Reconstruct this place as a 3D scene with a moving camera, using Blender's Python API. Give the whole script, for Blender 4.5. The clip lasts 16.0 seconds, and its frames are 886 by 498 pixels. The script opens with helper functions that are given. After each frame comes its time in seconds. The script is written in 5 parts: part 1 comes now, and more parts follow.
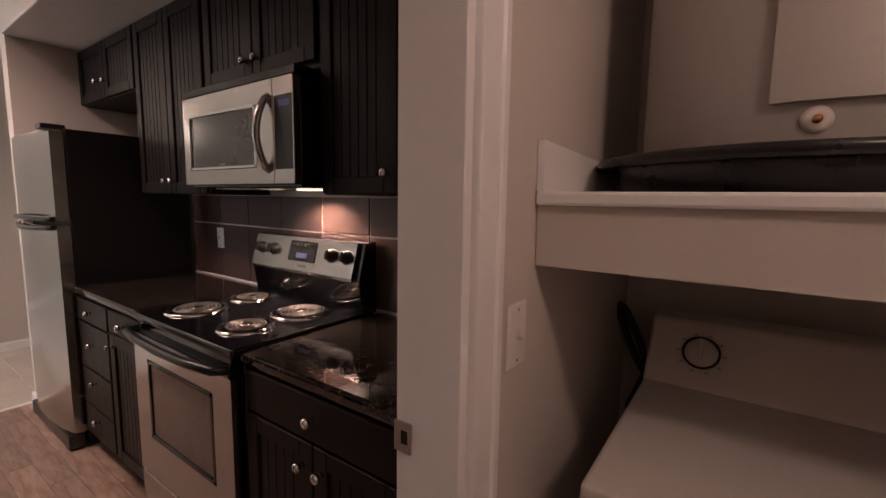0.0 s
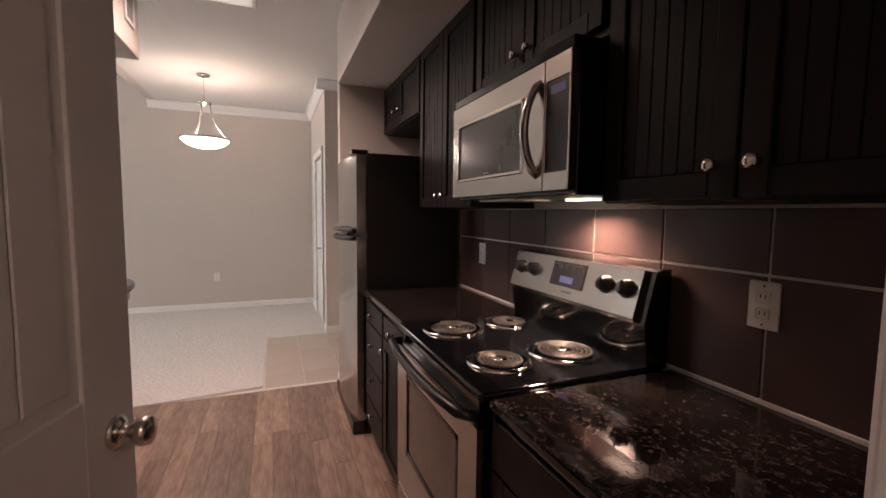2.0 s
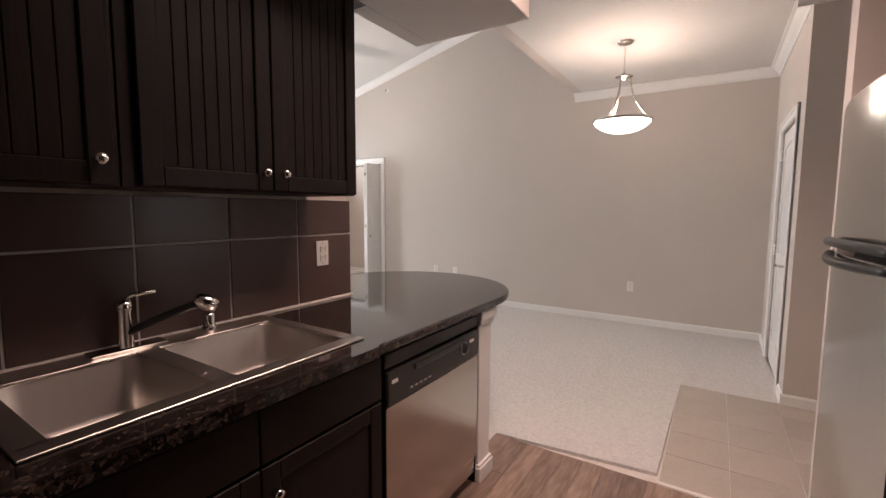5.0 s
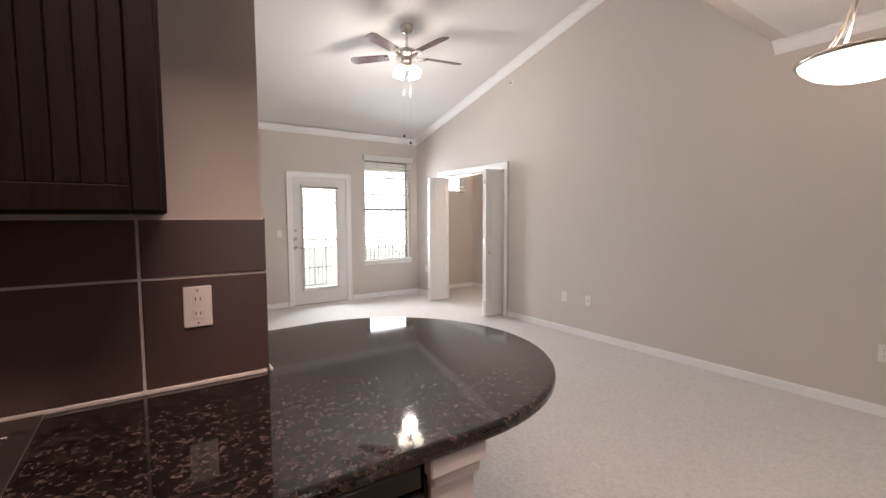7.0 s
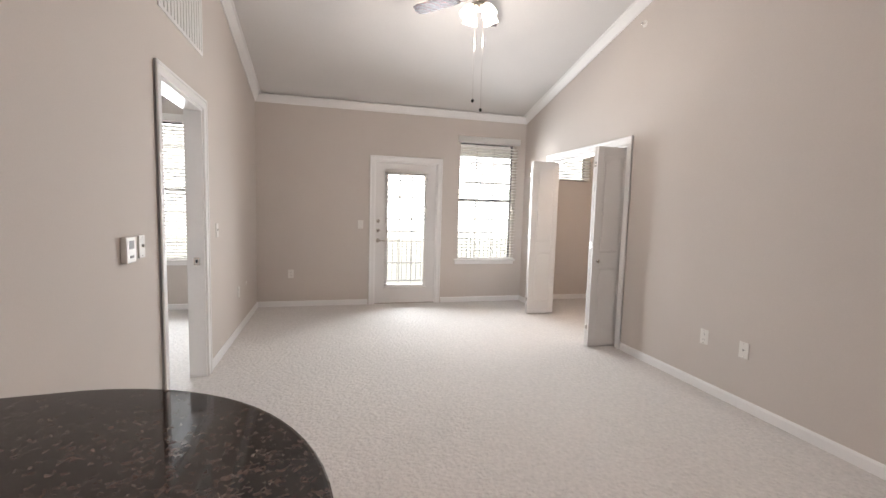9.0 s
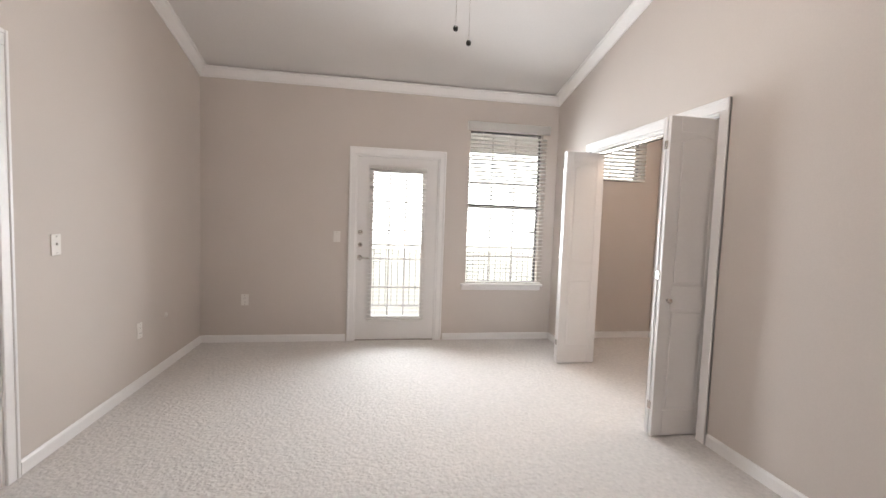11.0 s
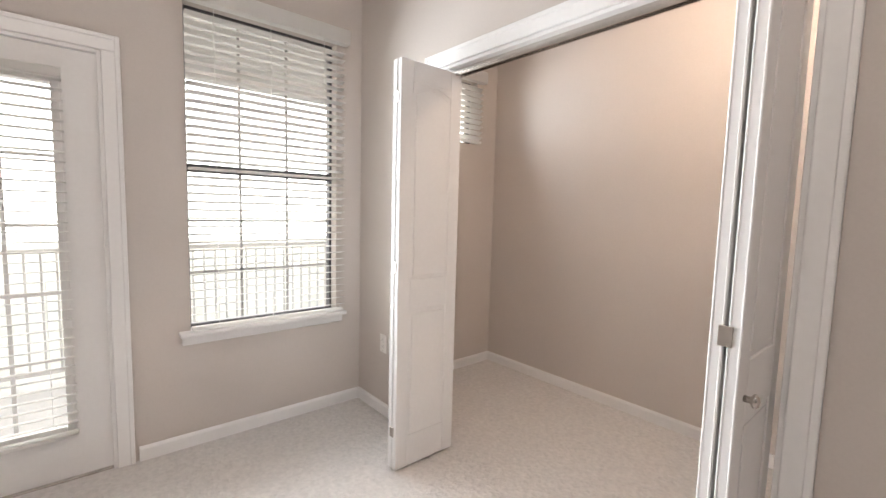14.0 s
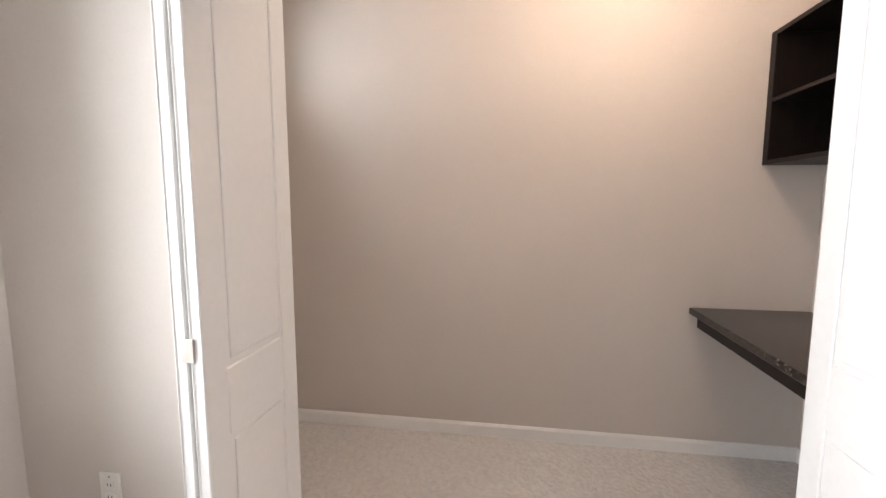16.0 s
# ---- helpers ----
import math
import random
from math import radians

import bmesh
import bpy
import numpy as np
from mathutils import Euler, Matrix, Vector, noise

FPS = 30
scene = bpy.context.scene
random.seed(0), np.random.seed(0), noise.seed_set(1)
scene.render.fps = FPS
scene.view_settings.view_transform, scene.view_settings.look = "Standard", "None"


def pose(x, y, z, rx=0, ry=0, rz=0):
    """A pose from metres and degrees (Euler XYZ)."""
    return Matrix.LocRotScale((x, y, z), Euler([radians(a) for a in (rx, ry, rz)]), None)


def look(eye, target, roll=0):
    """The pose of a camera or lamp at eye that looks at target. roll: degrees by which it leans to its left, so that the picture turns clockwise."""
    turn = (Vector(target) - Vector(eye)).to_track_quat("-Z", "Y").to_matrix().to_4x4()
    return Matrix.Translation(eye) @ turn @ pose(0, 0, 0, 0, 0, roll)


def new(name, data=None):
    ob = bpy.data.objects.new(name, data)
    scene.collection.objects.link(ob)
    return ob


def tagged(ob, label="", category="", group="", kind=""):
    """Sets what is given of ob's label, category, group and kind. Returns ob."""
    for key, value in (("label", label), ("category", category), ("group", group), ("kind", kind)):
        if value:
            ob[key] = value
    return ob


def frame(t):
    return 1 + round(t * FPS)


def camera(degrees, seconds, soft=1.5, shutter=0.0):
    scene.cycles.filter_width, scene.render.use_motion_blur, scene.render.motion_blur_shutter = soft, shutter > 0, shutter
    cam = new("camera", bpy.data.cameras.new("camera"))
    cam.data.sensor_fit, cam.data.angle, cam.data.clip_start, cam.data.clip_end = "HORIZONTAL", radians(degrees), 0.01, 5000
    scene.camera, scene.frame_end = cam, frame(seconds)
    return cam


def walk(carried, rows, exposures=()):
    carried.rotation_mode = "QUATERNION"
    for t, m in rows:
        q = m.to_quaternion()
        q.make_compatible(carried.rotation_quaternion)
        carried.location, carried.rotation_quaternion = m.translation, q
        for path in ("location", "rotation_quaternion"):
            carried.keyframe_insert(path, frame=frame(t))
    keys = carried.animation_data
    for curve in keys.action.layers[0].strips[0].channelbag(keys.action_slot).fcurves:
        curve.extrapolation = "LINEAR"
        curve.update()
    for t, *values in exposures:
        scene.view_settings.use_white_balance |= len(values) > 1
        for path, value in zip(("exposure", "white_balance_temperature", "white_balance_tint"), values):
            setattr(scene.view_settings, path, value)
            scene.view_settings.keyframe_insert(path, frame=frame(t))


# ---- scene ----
cam = camera(91.8, 16.0)
PATH = [
    (0, (0.066, 0.275, 1.407), (1.207, -1.35, 1.175), 0.9),
    (0.5, (0.163, 0.204, 1.399), (1.525, -1.245, 1.187), 1.1),
    (1, (0.256, 0.181, 1.397), (1.795, -1.082, 1.2), 1.2),
    (1.5, (0.328, 0.145, 1.382), (2.027, -0.896, 1.21), 1.3),
    (2, (0.395, 0.077, 1.384), (2.248, -0.657, 1.218), 0.7),
    (2.5, (0.486, 0.051, 1.376), (2.441, -0.339, 1.224), 0.9),
    (3, (0.673, 0.02, 1.371), (2.666, -0.051, 1.23), 1.1),
    (3.5, (0.866, 0.003, 1.364), (2.849, 0.219, 1.231), 1.2),
    (4, (1.076, -0.041, 1.366), (2.994, 0.501, 1.201), 0.7),
    (4.2, (1.165, -0.045, 1.366), (3.046, 0.613, 1.189), 0.6),
    (6.3, (2.401, 0.097, 1.38), (3.718, 1.592, 1.208), 0.7),
    (6.5, (2.534, 0.113, 1.394), (3.808, 1.644, 1.218), 0.7),
    (7, (2.902, 0.147, 1.406), (4.03, 1.792, 1.266), -0.2),
    (7.5, (3.253, 0.278, 1.404), (4.211, 2.03, 1.284), 0.5),
    (8, (3.592, 0.431, 1.402), (4.388, 2.262, 1.278), 1.1),
    (8.5, (3.858, 0.633, 1.41), (4.509, 2.518, 1.256), 1.6),
    (9, (4.167, 0.878, 1.404), (4.676, 2.804, 1.226), 1.6),
    (11.5, (5.073, 2.675, 1.385), (5.412, 4.643, 1.265), 2.0),
    (12, (5.2, 3.033, 1.385), (5.663, 4.975, 1.263), 1.5),
    (12.5, (5.283, 3.383, 1.407), (5.953, 5.262, 1.261), 1.5),
    (13, (5.394, 3.724, 1.43), (6.268, 5.515, 1.27), 1.4),
    (13.5, (5.5, 4.096, 1.42), (6.583, 5.768, 1.24), 1.4),
    (14, (5.593, 4.467, 1.374), (6.887, 5.981, 1.196), 1.5),
    (14.5, (5.722, 4.802, 1.379), (7.203, 6.132, 1.196), 1.3),
    (15, (5.795, 5.108, 1.375), (7.494, 6.149, 1.202), 0.8),
    (15.5, (5.885, 5.350, 1.378), (7.747, 6.064, 1.227), 0.3),
    (16, (6.012, 5.582, 1.400), (7.976, 5.889, 1.182), 0.0),
]
EXPOSURES = [(0, 0.3), (6.5, 0.31), (9, 0.27), (11.5, 0.27), (14, 0.27), (16, 0.2)]
walk(cam, [(t, look(eye, target, roll)) for t, eye, target, roll in PATH], EXPOSURES)

# ---------------------------------------------------------------- plan, in metres
SW = -1.065            # stove wall
KW0, KW1 = 0.40, 0.52  # wall between laundry and kitchen
LX = 3.20              # west wall of the living room
RX = 7.111             # east wall
FY = 7.146             # north wall with the patio door
SY = 1.60              # wall behind the sink
NX = 8.463             # east wall of the study nook
NY = 4.03              # south wall of the nook
EY = -0.47             # entry wall
CZ = 2.80              # flat ceiling
VY = 1.56              # where the vault starts
CT = 0.915             # worktop height
SOF = 2.335            # underside of the soffits
PITCH = 0.25


def vault(y):
    return 2.865 + PITCH * (FY - y)


# ---------------------------------------------------------------- light
world = bpy.data.worlds.new("sky")
scene.world = world
world.use_nodes = True
wn = world.node_tree.nodes
sky = wn.new("ShaderNodeTexSky")
sky.sky_type = "NISHITA"
sky.sun_disc = False
sky.sun_elevation, sky.sun_rotation = radians(48), radians(0)
wn["Background"].inputs[1].default_value = 0.15
world.node_tree.links.new(sky.outputs[0], wn["Background"].inputs[0])


def lamp(name, kind, energy, color, m, size=0.1, size_y=None):
    data = bpy.data.lights.new(name, kind)
    data.energy, data.color = energy, color
    if kind == "AREA":
        data.spread = radians(135)
        data.shape, data.size, data.size_y = "RECTANGLE", size, size_y or size
    elif kind == "SUN":
        data.angle = size
    else:
        data.shadow_soft_size = size
    ob = new(name, data)
    ob.matrix_world = m
    return ob


DAY = (0.90, 0.95, 1.0)
WARM = (1.0, 0.74, 0.63)
lamp("sun", "SUN", 5.0, (1.0, 0.95, 0.88), look((0, 0, 9), (0.0, -1.0, 7.89)), radians(0.5))
lamp("daylight_window", "AREA", 25, DAY, pose(6.42, FY - 0.12, 1.55, -90, 0, 0), 0.7, 1.7)
lamp("daylight_door", "AREA", 27, DAY, pose(5.25, FY - 0.10, 1.1, -90, 0, 0), 0.6, 1.65)
lamp("daylight_nook", "AREA", 5.5, DAY, pose(7.87, FY - 0.10, 2.2, -90, 0, 0), 0.6, 0.45)
lamp("daylight_bedroom", "AREA", 60, DAY, pose(2.35, FY - 0.10, 1.55, -90, 0, 0), 0.9, 1.7)
lamp("pendant_bulb", "POINT", 10.5, WARM, pose(5.63, 0.727, 2.18), 0.09)
lamp("fan_bulb", "POINT", 26, (1.0, 0.90, 0.835), pose(5.37, 4.45, 2.86), 0.08)
lamp("nook_bulb", "POINT", 21, (1.0, 0.775, 0.61), pose(7.7, 5.05, 2.58), 0.12)
lamp("hood_bulb", "AREA", 4.6, (1.0, 0.64, 0.50), pose(1.63, -0.94, 1.428, 0, 0, 0), 0.12, 0.05)
lamp("laundry_bulb", "POINT", 12.5, (1.0, 0.70, 0.59), pose(-0.75, 0.2, 2.3), 0.1)
lamp("kitchen_bulb", "AREA", 21, (1.0, 0.69, 0.60), pose(3.1, 0.42, CZ - 0.06), 1.1, 0.4)


# ---------------------------------------------------------------- materials
def material(name, color, rough=0.5, metal=0.0, vary=0.1, scale=8.0, bump=0.0, bump_scale=60.0, spec=0.5, coat=0.0, second=None, stretch=(1, 1, 1), by_object=0.0, emit=0.0, depth=0.004):
    m = bpy.data.materials.new(name)
    m.use_nodes = True
    n, l = m.node_tree.nodes, m.node_tree.links
    b = n["Principled BSDF"]
    b.inputs["Roughness"].default_value, b.inputs["Metallic"].default_value = rough, metal
    b.inputs["Specular IOR Level"].default_value = spec
    b.inputs["Coat Weight"].default_value = coat
    co = n.new("ShaderNodeTexCoord")
    mp = n.new("ShaderNodeMapping")
    mp.inputs["Scale"].default_value = stretch
    l.new(co.outputs["Object"], mp.inputs["Vector"])
    big, fine = n.new("ShaderNodeTexNoise"), n.new("ShaderNodeTexNoise")
    big.inputs["Scale"].default_value, big.inputs["Detail"].default_value = scale, 4
    fine.inputs["Scale"].default_value, fine.inputs["Detail"].default_value = bump_scale, 5
    l.new(mp.outputs[0], big.inputs["Vector"])
    l.new(mp.outputs[0], fine.inputs["Vector"])
    both = n.new("ShaderNodeMath")
    both.operation = "MULTIPLY_ADD"
    both.inputs[1].default_value = 0.5
    l.new(fine.outputs["Fac"], both.inputs[0])
    half = n.new("ShaderNodeMath")
    half.operation = "MULTIPLY"
    half.inputs[1].default_value = 0.5
    l.new(big.outputs["Fac"], half.inputs[0])
    l.new(half.outputs[0], both.inputs[2])
    ramp = n.new("ShaderNodeValToRGB")
    dark = second or tuple(c * (1 - vary) for c in color)
    light = color if second else tuple(min(1, c * (1 + vary)) for c in color)
    ramp.color_ramp.elements[0].position, ramp.color_ramp.elements[1].position = 0.32, 0.68
    ramp.color_ramp.elements[0].color, ramp.color_ramp.elements[1].color = (*dark, 1), (*light, 1)
    l.new(both.outputs[0], ramp.inputs[0])
    out = ramp.outputs[0]
    if by_object:
        info, hsv, add = n.new("ShaderNodeObjectInfo"), n.new("ShaderNodeHueSaturation"), n.new("ShaderNodeMapRange")
        add.inputs[3].default_value, add.inputs[4].default_value = 1 - by_object, 1 + by_object
        l.new(info.outputs["Random"], add.inputs[0])
        l.new(add.outputs[0], hsv.inputs["Value"])
        l.new(out, hsv.inputs["Color"])
        out = hsv.outputs[0]
    l.new(out, b.inputs["Base Color"])
    rr = n.new("ShaderNodeMapRange")
    rr.inputs[3].default_value, rr.inputs[4].default_value = max(0.0, rough * 0.85), min(1, rough * 1.15)
    l.new(big.outputs["Fac"], rr.inputs[0])
    if not metal:
        l.new(rr.outputs[0], b.inputs["Roughness"])
    if bump:
        bp = n.new("ShaderNodeBump")
        bp.inputs["Strength"].default_value, bp.inputs["Distance"].default_value = bump, depth
        l.new(fine.outputs["Fac"], bp.inputs["Height"])
        l.new(bp.outputs[0], b.inputs["Normal"])
    if emit:
        b.inputs["Emission Color"].default_value = (*color, 1)
        b.inputs["Emission Strength"].default_value = emit
    return m


WALL = material("wall_paint", (0.628, 0.571, 0.529), 0.75, vary=0.03, scale=1.5, bump=0.12, bump_scale=120, spec=0.25)
CEIL = material("ceiling_paint", (0.72, 0.70, 0.685), 0.85, vary=0.03, scale=2, bump=0.25, bump_scale=70, spec=0.2)
TRIM = material("white_trim_paint", (0.86, 0.845, 0.835), 0.35, vary=0.02, scale=3, bump=0.03, bump_scale=40)
DOORP = material("white_door_paint", (0.80, 0.782, 0.77), 0.38, vary=0.025, scale=3, bump=0.05, bump_scale=50)
CAB = material("espresso_wood", (0.016, 0.011, 0.009), 0.42, vary=0.5, scale=5, spec=0.2, bump=0.12, bump_scale=30, stretch=(6, 6, 0.6), second=(0.008, 0.0055, 0.005))
BLACK = material("black_enamel", (0.006, 0.006, 0.007), 0.10, vary=0.15, scale=3)
FRSIDE = material("black_textured_steel", (0.006, 0.006, 0.006), 0.5, vary=0.2, scale=4, bump=0.1, bump_scale=250)
PLASTIC = material("black_plastic", (0.012, 0.012, 0.012), 0.3, vary=0.15)
STEEL = material("brushed_stainless", (0.50, 0.48, 0.46), 0.19, 1.0, vary=0.012, scale=3, bump=0.0, bump_scale=60, stretch=(20, 20, 0.6))
STEELH = material("brushed_stainless_across", (0.45, 0.43, 0.41), 0.25, 1.0, vary=0.012, scale=3, bump=0.0, bump_scale=60, stretch=(0.5, 0.5, 25))
CHROME = material("chrome", (0.78, 0.76, 0.73), 0.08, 1.0, vary=0.04)
NICKEL = material("brushed_nickel", (0.60, 0.56, 0.52), 0.24, 1.0, vary=0.06, scale=20)
COIL = material("burner_coil_metal", (0.12, 0.11, 0.10), 0.4, 0.7, vary=0.3, scale=30)
GLASSD = material("dark_oven_glass", (0.05, 0.044, 0.040), 0.17, vary=0.1, spec=0.8)
# Tan base colour stands in for the floor mirrored in dark glass.
OVENG = material("floor_reflection_oven_glass", (0.17, 0.125, 0.10), 0.14, vary=0.12, scale=5, spec=0.7)
TILE = material("brown_ceramic_tile", (0.092, 0.058, 0.051), 0.30, vary=0.035, scale=22, bump=0.06, bump_scale=140, by_object=0.12)
GROUT = material("light_grout", (0.74, 0.69, 0.65), 0.9, vary=0.08, scale=30, bump=0.2)
PLANK = material("vinyl_oak_plank", (0.40, 0.285, 0.228), 0.36, second=(0.16, 0.10, 0.078), scale=2.2, bump=0.08, bump_scale=9, stretch=(0.9, 6, 6), by_object=0.28)
FTILE = material("beige_floor_tile", (0.50, 0.44, 0.385), 0.45, vary=0.08, scale=6, bump=0.08, by_object=0.05)
CARPET = material("cream_carpet", (0.69, 0.66, 0.638), 0.98, vary=0.10, scale=45, bump=1.0, depth=0.014, bump_scale=40, spec=0.05)
PLATE = material("white_plastic_plate", (0.80, 0.77, 0.73), 0.3, vary=0.02)
MUNTIN = material("pale_bronze_muntin", (0.42, 0.40, 0.385), 0.45, vary=0.08)
SASH = material("dark_bronze_sash", (0.10, 0.095, 0.10), 0.4, 0.3, vary=0.1)
BLADE = material("cherry_fan_blade", (0.075, 0.014, 0.014), 0.25, second=(0.035, 0.007, 0.008), scale=4, stretch=(1, 8, 1), bump=0.05)
PAN = material("black_drain_pan", (0.010, 0.009, 0.009), 0.28, vary=0.2)
TANK = material("painted_tank_steel", (0.42, 0.39, 0.36), 0.4, vary=0.05, scale=3)
WASHER = material("white_appliance_enamel", (0.62, 0.575, 0.53), 0.25, vary=0.02)
COPPER = material("copper_pipe", (0.55, 0.22, 0.12), 0.3, 1.0, vary=0.15, scale=20)
# Dark iron given a pale colour to imitate veiling glare from outside.
RAIL = material("glare_paled_iron_rail", (0.60, 0.59, 0.57), 0.5, vary=0.1)
CONC = material("balcony_concrete", (0.52, 0.50, 0.47), 0.9, vary=0.1, scale=4, bump=0.2)
# Grass colour paled far past real grass so the ground looks overexposed.
GRASS = material("overexposed_grass", (0.56, 0.53, 0.44), 0.95, vary=0.25, scale=0.3)
RUBBER = material("black_rubber_hose", (0.015, 0.014, 0.014), 0.5, vary=0.2)
SINK = material("satin_sink_steel", (0.60, 0.565, 0.53), 0.36, 1.0, vary=0.03, scale=6, stretch=(8, 1, 1))
DISPLAY = material("dark_display_glass", (0.010, 0.010, 0.012), 0.12, vary=0.1, spec=0.25)
KEY = material("dim_key_marking", (0.016, 0.016, 0.018), 0.4, vary=0.1)
INK = material("grey_marking", (0.30, 0.29, 0.28), 0.5, vary=0.05)
SHADE = material("frosted_glass_shade", (1.0, 0.93, 0.82), 0.4, vary=0.02, emit=4.0)
LENS = material("prismatic_light_lens", (1.0, 0.9, 0.82), 0.5, vary=0.05, scale=40, bump=0.5, bump_scale=60, emit=0.35)
HOODL = material("lit_hood_lens", (1.0, 0.80, 0.58), 0.4, vary=0.02, emit=2.2)
CLOCK = material("blue_display", (0.08, 0.10, 0.24), 0.3, vary=0.1, emit=0.08)


def granite():
    """Near-black ground with brown crystals of several sizes."""
    m = bpy.data.materials.new("dark_granite")
    m.use_nodes = True
    n, l = m.node_tree.nodes, m.node_tree.links
    b = n["Principled BSDF"]
    co = n.new("ShaderNodeTexCoord")
    warp = n.new("ShaderNodeTexNoise")
    warp.inputs["Scale"].default_value, warp.inputs["Detail"].default_value = 60, 4
    l.new(co.outputs["Object"], warp.inputs["Vector"])
    shift = n.new("ShaderNodeVectorMath")
    shift.operation = "MULTIPLY_ADD"
    shift.inputs[1].default_value = (0.022, 0.022, 0.022)
    l.new(warp.outputs["Color"], shift.inputs[0])
    l.new(co.outputs["Object"], shift.inputs[2])
    cloud = n.new("ShaderNodeTexNoise")
    cloud.inputs["Scale"].default_value, cloud.inputs["Detail"].default_value = 7, 3
    l.new(co.outputs["Object"], cloud.inputs["Vector"])
    total = None
    for size, share in ((82, 0.52), (190, 0.33)):
        v, sep, mul = n.new("ShaderNodeTexVoronoi"), n.new("ShaderNodeSeparateColor"), n.new("ShaderNodeMath")
        v.inputs["Scale"].default_value = size
        l.new(shift.outputs[0], v.inputs["Vector"])
        l.new(v.outputs["Color"], sep.inputs[0])
        mul.operation, mul.inputs[1].default_value = "MULTIPLY_ADD", share
        l.new(sep.outputs[0], mul.inputs[0])
        if total:
            l.new(total, mul.inputs[2])
        else:
            half = n.new("ShaderNodeMath")
            half.operation, half.inputs[1].default_value = "MULTIPLY", 0.35
            l.new(cloud.outputs["Fac"], half.inputs[0])
            l.new(half.outputs[0], mul.inputs[2])
        total = mul.outputs[0]
    r = n.new("ShaderNodeValToRGB")
    e = r.color_ramp.elements
    e[0].position, e[0].color = 0.45, (0.007, 0.006, 0.0055, 1)
    e[1].position, e[1].color = 0.97, (0.095, 0.068, 0.058, 1)
    mid = e.new(0.72)
    mid.color = (0.026, 0.019, 0.016, 1)
    l.new(total, r.inputs[0])
    l.new(r.outputs[0], b.inputs["Base Color"])
    b.inputs["Roughness"].default_value = 0.05
    return m


GRANITE = granite()


def thin_slat():
    """White slats that let some daylight through."""
    m = bpy.data.materials.new("translucent_white_slat")
    m.use_nodes = True
    n, l = m.node_tree.nodes, m.node_tree.links
    b = n["Principled BSDF"]
    noise_ = n.new("ShaderNodeTexNoise")
    noise_.inputs["Scale"].default_value = 6
    ramp = n.new("ShaderNodeValToRGB")
    ramp.color_ramp.elements[0].color, ramp.color_ramp.elements[1].color = (0.80, 0.78, 0.76, 1), (0.86, 0.85, 0.83, 1)
    l.new(noise_.outputs["Fac"], ramp.inputs[0])
    l.new(ramp.outputs[0], b.inputs["Base Color"])
    b.inputs["Roughness"].default_value = 0.45
    t, x = n.new("ShaderNodeBsdfTranslucent"), n.new("ShaderNodeMixShader")
    t.inputs[0].default_value = (0.9, 0.89, 0.87, 1)
    x.inputs[0].default_value = 0.62
    l.new(b.outputs[0], x.inputs[1])
    l.new(t.outputs[0], x.inputs[2])
    l.new(x.outputs[0], n["Material Output"].inputs[0])
    return m


SLAT = thin_slat()
# Emissive white for the panel that makes the view outside look blown out.
BACKDROP_GLOW = material("glowing_backdrop", (1.0, 0.99, 0.96), 1.0, vary=0.01, emit=4.5)


def clear_glass():
    m = bpy.data.materials.new("window_glass")
    m.use_nodes = True
    n, l = m.node_tree.nodes, m.node_tree.links
    n.remove(n["Principled BSDF"])
    t, g, x = n.new("ShaderNodeBsdfTransparent"), n.new("ShaderNodeBsdfGlossy"), n.new("ShaderNodeMixShader")
    g.inputs["Roughness"].default_value = 0.02
    x.inputs[0].default_value = 0.06
    l.new(t.outputs[0], x.inputs[1])
    l.new(g.outputs[0], x.inputs[2])
    l.new(x.outputs[0], n["Material Output"].inputs[0])
    return m


GLASS = clear_glass()


# ---------------------------------------------------------------- mesh helpers
def B():
    return bmesh.new()


def box(bm, x0, x1, y0, y1, z0, z1, bevel=0.0, seg=1):
    r = bmesh.ops.create_cube(bm, size=1.0)
    vs = r["verts"]
    for v in vs:
        v.co = Vector((x0 + (v.co.x + 0.5) * (x1 - x0), y0 + (v.co.y + 0.5) * (y1 - y0), z0 + (v.co.z + 0.5) * (z1 - z0)))
    if bevel:
        es = list({e for v in vs for e in v.link_edges})
        bmesh.ops.bevel(bm, geom=es, offset=bevel, segments=seg, profile=0.5, affect="EDGES")
    return bm


def prism(bm, pts, axis, a, b):
    """A polygon pushed along an axis from a to b; pts are the two other coordinates in order."""
    def at(p, k):
        return {"x": (k, p[0], p[1]), "y": (p[0], k, p[1]), "z": (p[0], p[1], k)}[axis]
    lo, hi = [bm.verts.new(at(p, a)) for p in pts], [bm.verts.new(at(p, b)) for p in pts]
    fs = [bm.faces.new(lo), bm.faces.new(hi)]
    for i in range(len(pts)):
        j = (i + 1) % len(pts)
        fs.append(bm.faces.new((lo[i], lo[j], hi[j], hi[i])))
    bmesh.ops.recalc_face_normals(bm, faces=fs)
    return bm


